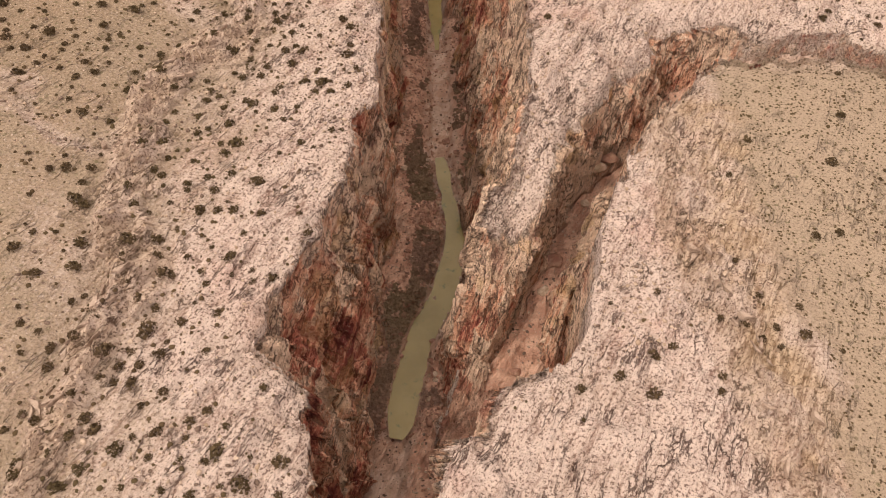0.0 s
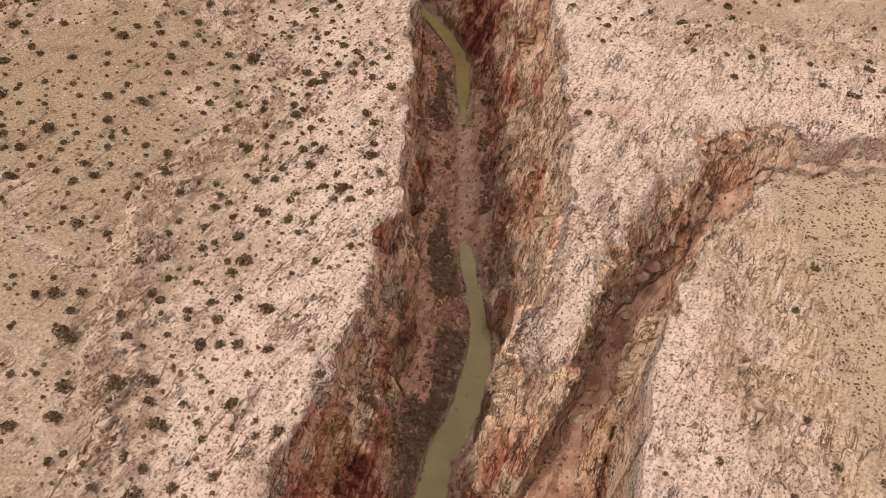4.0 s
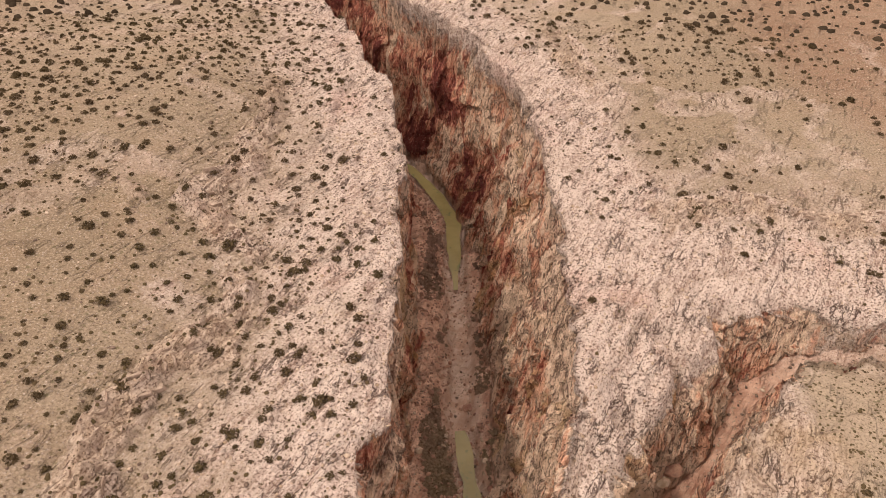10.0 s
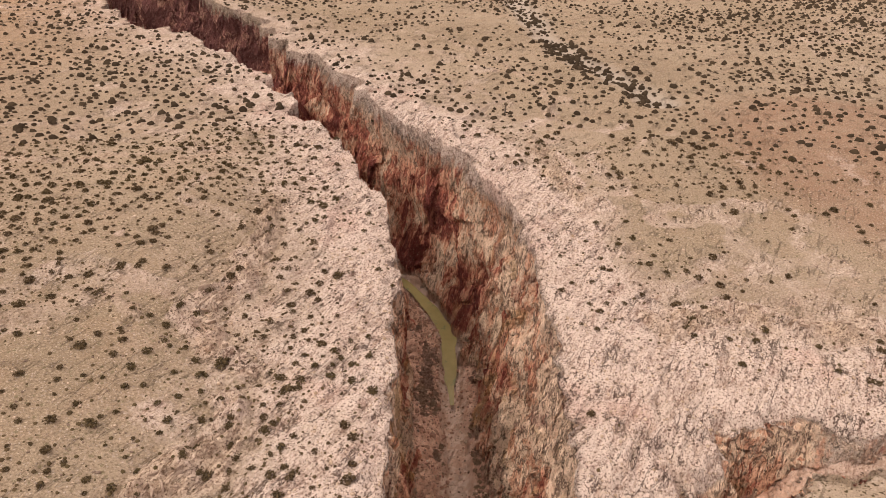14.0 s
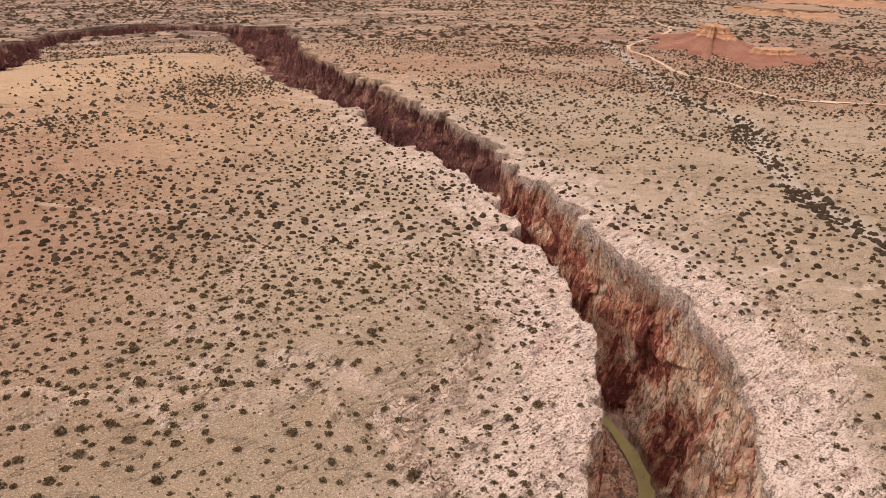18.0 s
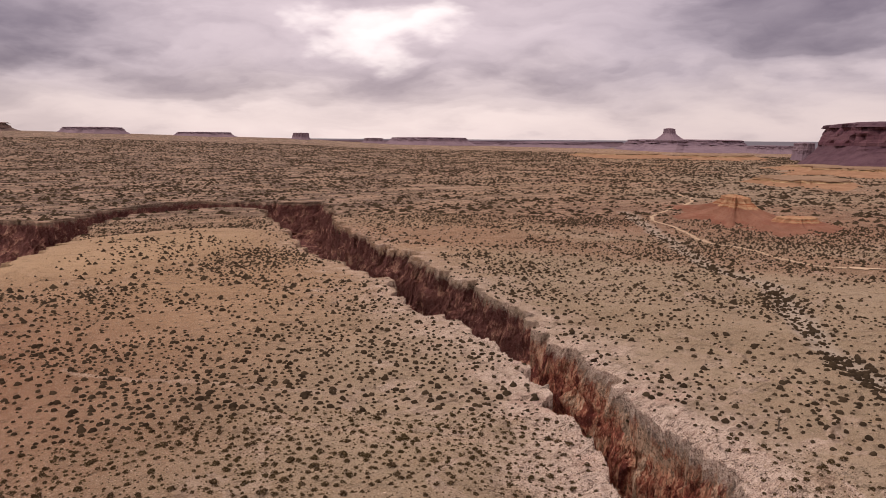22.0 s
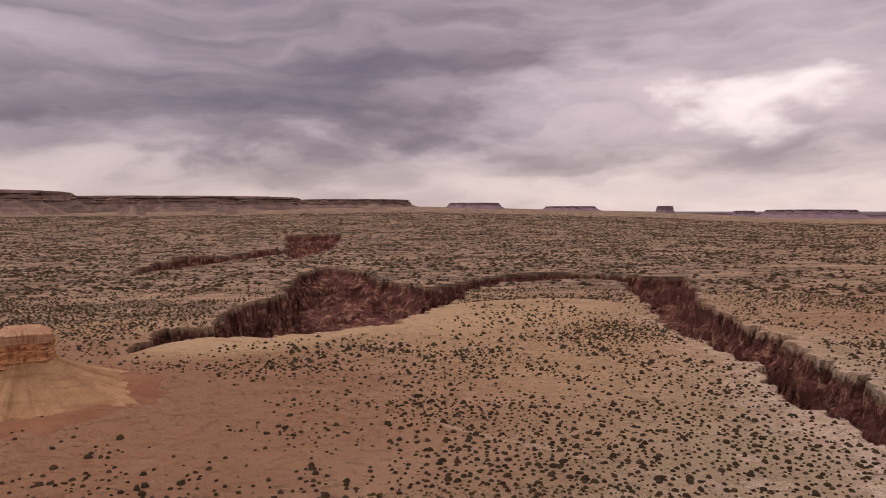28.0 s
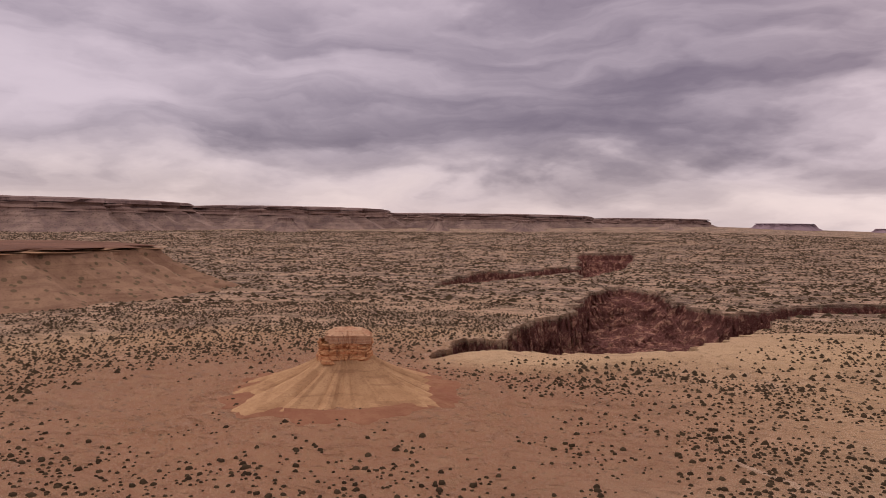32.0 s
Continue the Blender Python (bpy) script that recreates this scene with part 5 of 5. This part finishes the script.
def scatter(name, x, y, z, size, arche, mat, label, category, lift=0.0, flat=1.0):
    """Joins many copies of a few shapes into one mesh of kind stuff."""
    which = RNG.integers(len(arche), size=len(x))
    turn = RNG.uniform(0, 2 * math.pi, len(x))
    tall = RNG.uniform(0.75, 1.15, len(x)) * flat
    V, F, base = [], [], 0
    for k, (av, af) in enumerate(arche):
        m = which == k
        c, s = np.cos(turn[m])[:, None], np.sin(turn[m])[:, None]
        sz = size[m][:, None]
        px = (av[None, :, 0] * c - av[None, :, 1] * s) * sz + x[m][:, None]
        py = (av[None, :, 0] * s + av[None, :, 1] * c) * sz + y[m][:, None]
        pz = av[None, :, 2] * sz * tall[m][:, None] + z[m][:, None] + lift
        V.append(np.stack([px, py, pz], -1).reshape(-1, 3))
        cnt = int(m.sum())
        F.append((af[None] + (np.arange(cnt) * len(av))[:, None, None]).reshape(-1, 3) + base)
        base += cnt * len(av)
    ob = sheet(name, np.concatenate(V), np.concatenate(F), mat, {})
    return tagged(ob, label, category, "", "stuff")


def ground_points(count, r0, r1, az0, az1, density):
    """Places on the land by chance, kept by a density field."""
    r = np.sqrt(RNG.uniform(r0 * r0, r1 * r1, count))
    az = np.radians(RNG.uniform(az0, az1, count))
    x, y = -np.sin(az) * r, 35 + np.cos(az) * r
    kept = density(x, y) > RNG.uniform(0, 1, count)
    return x[kept], y[kept]


def shrub_density(x, y):
    wall, floor = field_at("wall", x, y), field_at("floor", x, y)
    rock, flat, rim = field_at("rock", x, y), field_at("flat", x, y), field_at("rim", x, y)
    d = 0.68 + 0.50 * vnoise(x / 32, y / 32, None, 301) + 0.25 * vnoise(x / 9, y / 9, None, 302)
    d = d * np.where((x > 0) & (rim < 60) & (y < 200), 0.55, 1.0)
    d = d * (1 - 0.15 * rock) * (1 - 0.9 * flat) * np.interp(rim, [0, 2, 8, 20], [0.1, 0.4, 0.75, 1.0])
    d = d * (1 - 0.85 * sstep(175, 60, np.hypot(x + 350, y - 85)))
    d = d + np.where(np.hypot(x, y) > 190, 0.45, 0.1) * vnoise(x / 75, y / 75, None, 303)
    d = d + 0.45 * np.exp(-(step_dist(x, y) / 4.0) ** 2)
    return np.where((wall > 0.15) | (floor > 0.15), 0.0, d)


ARCH = [leaf_cloud(84, 100 + k, 1.0, 0.75, 0.19, 0.24) for k in range(6)]
DOMES = [tuft_dome(200 + k) for k in range(6)]
SPECKS = [tuft_dome(300 + k, 0) for k in range(5)]


def spread_points(step, r0, r1, az0, az1, density):
    """Places that keep their distance from each other, as desert shrubs do."""
    g = np.arange(-r1, r1, step)
    x, y = [w.ravel() for w in np.meshgrid(g, g)]
    y = y + 35
    x = x + RNG.uniform(-0.47, 0.47, len(x)) * step
    y = y + RNG.uniform(-0.47, 0.47, len(y)) * step
    r, az = np.hypot(x, y - 35), np.degrees(np.arctan2(-x, y - 35))
    ok = (r >= r0) & (r < r1) & (az > az0) & (az < az1)
    x, y = x[ok], y[ok]
    kept = density(x, y) > RNG.uniform(0, 1, len(x))
    return x[kept], y[kept]


sx, sy = spread_points(3.1, 0, 215, -75, 150, shrub_density)
keep = sy > 14
sx, sy = sx[keep], sy[keep]
ss = np.clip(RNG.lognormal(-0.10, 0.30, len(sx)), 0.42, 1.7)
sz = height_at(sx, sy)
# the shrubs of one stretch of plateau stand singly
single = (np.abs(sx + 2) < 75) & (sy > 56) & (sy < 150) & (ss > 0.52)
pick = np.flatnonzero(single)[:290]
mask = np.zeros(len(sx), bool)
mask[pick] = True


def shrub_template(k):
    root = mesh_part("shrub", *ARCH[k], SHRUB)
    bm = bmesh.new()
    for a in range(5):
        t = a * 1.26 + k
        bmesh.ops.create_cone(bm, segments=5, radius1=0.05, radius2=0.02, depth=0.5, matrix=Matrix.Translation((0.14 * math.cos(t), 0.14 * math.sin(t), 0.2)) @ Euler((0.5 * math.sin(t), -0.5 * math.cos(t), 0)).to_matrix().to_4x4() @ Matrix.Rotation(math.pi, 4, "X"))
    part("stem", bm, BARK, root)
    return tagged(root, "dark olive rounded desert shrub on stony ground", "shrub", "plateau shrubs")


TEMPL = [shrub_template(k) for k in range(6)]
used = set()
for i in pick:
    k = int(RNG.integers(6))
    m = Matrix.LocRotScale((sx[i], sy[i], sz[i] - 0.04), Euler((0, 0, RNG.uniform(0, 6.28))), None)
    if k not in used:
        used.add(k)
        ob = TEMPL[k]
        ob.matrix_basis = m
    else:
        ob = copy_thing(TEMPL[k], m)
    ob.scale = (ss[i], ss[i], ss[i] * RNG.uniform(0.8, 1.1))
    if ss[i] > 1.15:
        tagged(ob, "large dark olive desert shrub, wider than its neighbours")
    elif field_at("rock", [sx[i]], [sy[i]])[0] > 0.5:
        tagged(ob, "dark olive desert shrub rooted among pale rock slabs")
scatter("plateau_shrubs", sx[~mask], sy[~mask], sz[~mask], ss[~mask], ARCH, SHRUB, "scattered dark olive shrubs on the plateau", "shrubs", -0.04)
kx, ky = ground_points(15000, 0, 215, -62, 150, shrub_density)
scatter("low_shrubs", kx, ky, height_at(kx, ky), RNG.uniform(0.2, 0.42, len(kx)), DOMES, SHRUB, "low dark shrublets between the larger shrubs", "shrubs", -0.04)
fx, fy = spread_points(3.3, 215, 400, -48, 118, shrub_density)
fs = np.clip(RNG.lognormal(-0.22, 0.36, len(fx)), 0.34, 1.6)
scatter("plateau_shrubs", fx, fy, height_at(fx, fy), fs, DOMES, SCRUB, "dark olive shrubs dotting the farther plateau", "shrubs", -0.05, 0.95)
fx, fy = spread_points(3.2, 400, 800, -40, 118, shrub_density)
fs = np.clip(RNG.lognormal(0.02, 0.40, len(fx)), 0.45, 2.4)
scatter("plateau_shrubs", fx, fy, height_at(fx, fy), fs, SPECKS, SCRUB, "dark olive shrubs speckling the middle distance", "shrubs", -0.05, 0.95)
gx, gy = ground_points(185000, 800, 3300, -34, 118, shrub_density)
gs = np.clip(RNG.lognormal(0.92, 0.45, len(gx)), 1.0, 6.0)
scatter("distant_scrub", gx, gy, height_at(gx, gy), gs, SPECKS, SCRUB, "dark scrub speckling the distant plain", "scrub", -0.1, 0.6)
tx, ty = ground_points(16000, 0, 190, -62, 150, lambda x, y: np.clip(shrub_density(x, y) + 0.6 * field_at("flat", x, y) * (np.hypot(x, y) < 200), 0, 1))
ts = RNG.uniform(0.10, 0.28, len(tx))
scatter("dry_tufts", tx, ty, height_at(tx, ty), ts, SPECKS, SHRUB, "tiny dark tufts of grass and herbs", "grass tufts", -0.02)
ux = RNG.uniform(46, 125, 9000)
uy = RNG.uniform(24, 128, 9000)
ok = field_at("flat", ux, uy) > 0.4
scatter("bench_tufts", ux[ok], uy[ok], height_at(ux[ok], uy[ok]), RNG.uniform(0.10, 0.30, int(ok.sum())), SPECKS, SHRUB, "tiny dark tufts dotting a sandy bench", "grass tufts", -0.02)
# thickets along the wash
wt = RNG.uniform(0, len(WASH) - 1.001, 620)
wi = wt.astype(int)
wl = np.array(WASH, float)
wx_ = wl[wi, 0] + (wl[wi + 1, 0] - wl[wi, 0]) * (wt - wi) + RNG.normal(0, 5.0, 620)
wy_ = wl[wi, 1] + (wl[wi + 1, 1] - wl[wi, 1]) * (wt - wi) + RNG.normal(0, 5.0, 620)
scatter("wash_thicket", wx_, wy_, height_at(wx_, wy_), RNG.uniform(0.5, 1.7, 620), DOMES, SCRUB, "dark green thicket along a dry wash", "thicket", -0.05)


# brush on the canyon's banks
def bank_points(count):
    t = RNG.uniform(1, len(STREAM) - 1.01, count)
    i = t.astype(int)
    l = np.array(STREAM, float)
    side = np.where(RNG.uniform(0, 1, count) < 0.72, -1, 1)
    off = side * RNG.uniform(3.2, 9.0, count)
    return l[i, 0] + (l[i + 1, 0] - l[i, 0]) * (t - i) + off, l[i, 1] + (l[i + 1, 1] - l[i, 1]) * (t - i) + RNG.normal(0, 1.0, count)


qx, qy = bank_points(7000)
bushy = np.where(qx < np.interp(qy, [60, 100, 130, 160, 200], [-4, 0, -4, -8, -14]), np.interp(qy, [60, 110, 130, 165], [0.6, 0.4, 0.15, 0.5]), np.where((qy > 138) & (qy < 166), 0.8, 0.2))
ok = (field_at("floor", qx, qy) > 0.7) & (0.5 + 0.8 * vnoise(qx / 4, qy / 9, None, 310) < bushy) & (stream_dist(qx, qy) > 3.4)
qx, qy = qx[ok], qy[ok]
scatter("bank_brush", qx, qy, height_at(qx, qy), RNG.uniform(0.4, 1.05, len(qx)), [leaf_cloud(34, 500 + k, 1.0, 0.8, 0.34) for k in range(4)], BRUSH, "leafless purple-brown brush on the stream banks", "brush", -0.05)


# ---- stones ----
def stone(seed, sub=1):
    g = np.random.default_rng(seed)
    bm = bmesh.new()
    bmesh.ops.create_icosphere(bm, subdivisions=sub, radius=1.0)
    sc = Vector((g.uniform(0.8, 1.3), g.uniform(0.6, 1.0), g.uniform(0.45, 0.8)))
    planes = [(Vector(g.normal(size=3)).normalized(), g.uniform(0.55, 0.85)) for _ in range(7)]
    for v in bm.verts:
        for nrm, d in planes:
            k = v.co.dot(nrm)
            if k > d:
                v.co -= nrm * (k - d)
        v.co = Vector((v.co.x * sc.x, v.co.y * sc.y, v.co.z * sc.z + 0.25))
    return bm


def slab(seed):
    """A broken plate of bedded rock."""
    g = np.random.default_rng(seed)
    n = int(g.integers(5, 8))
    th = np.sort(g.uniform(0, 2 * math.pi, n))
    r = g.uniform(0.7, 1.15, n)
    bm = bmesh.new()
    asp = g.uniform(0.45, 0.85)
    low = [bm.verts.new((r[i] * math.cos(th[i]), asp * r[i] * math.sin(th[i]), -0.05)) for i in range(n)]
    top = [bm.verts.new((0.93 * r[i] * math.cos(th[i]) + 0.03, 0.93 * asp * r[i] * math.sin(th[i]), 0.32 + 0.05 * g.uniform(-1, 1))) for i in range(n)]
    bm.faces.new(low[::-1])
    bm.faces.new(top)
    for i in range(n):
        bm.faces.new((low[i], low[(i + 1) % n], top[(i + 1) % n], top[i]))
    bmesh.ops.bevel(bm, geom=[e for e in bm.edges if e.verts[0] in top and e.verts[1] in top], offset=0.05, segments=1, affect="EDGES")
    return bm


def tri_data(bm):
    bmesh.ops.triangulate(bm, faces=bm.faces[:])
    bm.verts.index_update()
    v = np.array([v.co[:] for v in bm.verts])
    f = np.array([[q.index for q in p.verts] for p in bm.faces])
    bm.free()
    return v, f


# slabs that lie along the ledges
SLABS = [part("flat_rock", slab(600 + k), ROCK_LEDGE) for k in range(7)]
for o in SLABS:
    tagged(o, "broken grey-tan limestone slab on a low ledge", "rock", "ledge rocks")
done = set()
for line in LEDGES:
    for a in range(len(line) - 1):
        (x0, y0), (x1, y1) = line[a], line[a + 1]
        ln = math.hypot(x1 - x0, y1 - y0)
        for k in range(int(ln / 1.15)):
            t = RNG.uniform()
            x, y = x0 + (x1 - x0) * t + RNG.normal(0, 1.5), y0 + (y1 - y0) * t + RNG.normal(0, 1.5)
            z = float(height_at([x], [y])[0])
            sc = RNG.uniform(0.4, 1.25)
            m = Matrix.LocRotScale((x, y, z - 0.05), Euler((RNG.normal(0, 0.09), RNG.normal(0, 0.09), math.atan2(y1 - y0, x1 - x0) + RNG.normal(0, 0.5))), None)
            i = int(RNG.integers(7))
            if i not in done:
                done.add(i)
                ob = SLABS[i]
                ob.matrix_basis = m
            else:
                ob = copy_thing(SLABS[i], m)
            ob.scale = (sc * RNG.uniform(0.9, 1.5), sc * 0.8, sc * RNG.uniform(0.9, 2.2))
            if sc > 1.2:
                tagged(ob, "large grey-tan limestone slab tilted on a ledge")

# boulders in gulch, stream and on the canyon floor
BOULDERS = [part("boulder", stone(700 + k, 2), ROCK_RED if k % 2 else ROCK_PALE) for k in range(6)]
for o in BOULDERS:
    tagged(o, "fallen sandstone boulder on the canyon floor", "boulder", "fallen boulders")
spots = [(29.5, 104.5, 2.1), (31.0, 106.0, 1.6), (27.0, 98.0, 1.3), (20.5, 84.0, 1.9), (18.5, 78.0, 1.2), (14.0, 64.0, 1.5), (10.0, 57.0, 1.4), (6.0, 52.0, 1.7), (-6.9, 189.3, 0.8), (-6.2, 187.5, 0.6), (4.6, 92.0, 0.9), (5.0, 95.0, 0.7), (2.4, 90.5, 0.5)]
g = np.random.default_rng(11)
while len(spots) < 120:
    t = g.uniform(1, len(STREAM) - 1.01)
    i = int(t)
    x = STREAM[i][0] + (STREAM[i + 1][0] - STREAM[i][0]) * (t - i) + g.normal(0, 6.5)
    y = STREAM[i][1] + (STREAM[i + 1][1] - STREAM[i][1]) * (t - i)
    if field_at("floor", [x], [y])[0] > 0.6 and abs(x) < 30:
        spots.append((x, y, g.uniform(0.3, 0.9)))
for k, (x, y, sc) in enumerate(spots):
    z = float(height_at([x], [y])[0])
    m = Matrix.LocRotScale((x, y, z - 0.1 * sc), Euler((g.normal(0, 0.2), g.normal(0, 0.2), g.uniform(0, 6.28))), None)
    ob = BOULDERS[k] if k < 6 else copy_thing(BOULDERS[int(g.integers(6))], m)
    ob.matrix_basis = m
    ob.scale = (sc, sc, sc)
    if sc > 1.1:
        tagged(ob, "large fallen sandstone boulder in the side gulch")

SM = [tri_data(stone(800 + k, 1)) for k in range(5)]
SL = [tri_data(slab(820 + k)) for k in range(4)]


def stone_density(x, y):
    d = 0.08 + 0.8 * field_at("rock", x, y) * (0.55 + 0.6 * vnoise(x / 7, y / 7, None, 320))
    return np.where((field_at("wall", x, y) > 0.2) | (field_at("flat", x, y) > 0.5), 0, d)


cx_, cy_ = ground_points(80000, 0, 215, -62, 150, stone_density)
scatter("loose_stones", cx_, cy_, height_at(cx_, cy_), np.clip(RNG.lognormal(-1.65, 0.42, len(cx_)), 0.10, 0.5), SM + SL, ROCK_PALE, "loose pale stones strewn over the rim", "stones", -0.03)
dx_, dy_ = ground_points(45000, 0, 215, -62, 150, stone_density)
scatter("dark_stones", dx_, dy_, height_at(dx_, dy_), np.clip(RNG.lognormal(-1.6, 0.40, len(dx_)), 0.10, 0.45), SM, ROCK_DARK, "weathered brown stones strewn over the rim", "stones", -0.02)
fx2, fy2 = bank_points(6000)
ok = field_at("floor", fx2, fy2) > 0.4
fx2, fy2 = fx2[ok] + RNG.normal(0, 2, int(ok.sum())), fy2[ok]
scatter("floor_rubble", fx2, fy2, height_at(fx2, fy2), np.clip(RNG.lognormal(-1.3, 0.5, len(fx2)), 0.1, 0.9), SM, ROCK_RED, "reddish rubble on the canyon floor", "rubble", -0.03)


# ---- a bare dead tree by the east rim ----
def dead_tree(x, y, hgt):
    z = float(height_at([x], [y])[0])
    root = new("dead_tree")
    root.location = (x, y, z)
    bm = bmesh.new()
    bmesh.ops.create_cone(bm, segments=8, radius1=0.28, radius2=0.12, depth=hgt * 0.7, matrix=Matrix.Translation((0, 0, hgt * 0.34)))
    part("trunk", bm, BARK, root)
    gg = np.random.default_rng(4)
    for k in range(9):
        a, t = k * 2.4, 0.25 + 0.08 * k
        bm = bmesh.new()
        d = Vector((math.cos(a), math.sin(a), 0.8))
        q = d.to_track_quat("Z", "Y").to_matrix().to_4x4()
        ln = hgt * gg.uniform(0.25, 0.42)
        bmesh.ops.create_cone(bm, segments=6, radius1=0.09, radius2=0.02, depth=ln, matrix=Matrix.Translation((0, 0, hgt * t * 0.75)) @ q @ Matrix.Translation((0, 0, ln / 2)))
        part("limb", bm, BARK, root)
    v, f = leaf_cloud(40, 77, 1.0, 0.9, 0.2)
    mesh_part("crown", v * [1.2, 1.2, 1.0] + [0, 0, hgt * 0.55], f, SHRUB, root, "sparse dark foliage")
    return tagged(root, "nearly bare dark juniper tree by the rim", "tree")


dead_tree(6.5, 262.0, 5.0)


butte_extras()
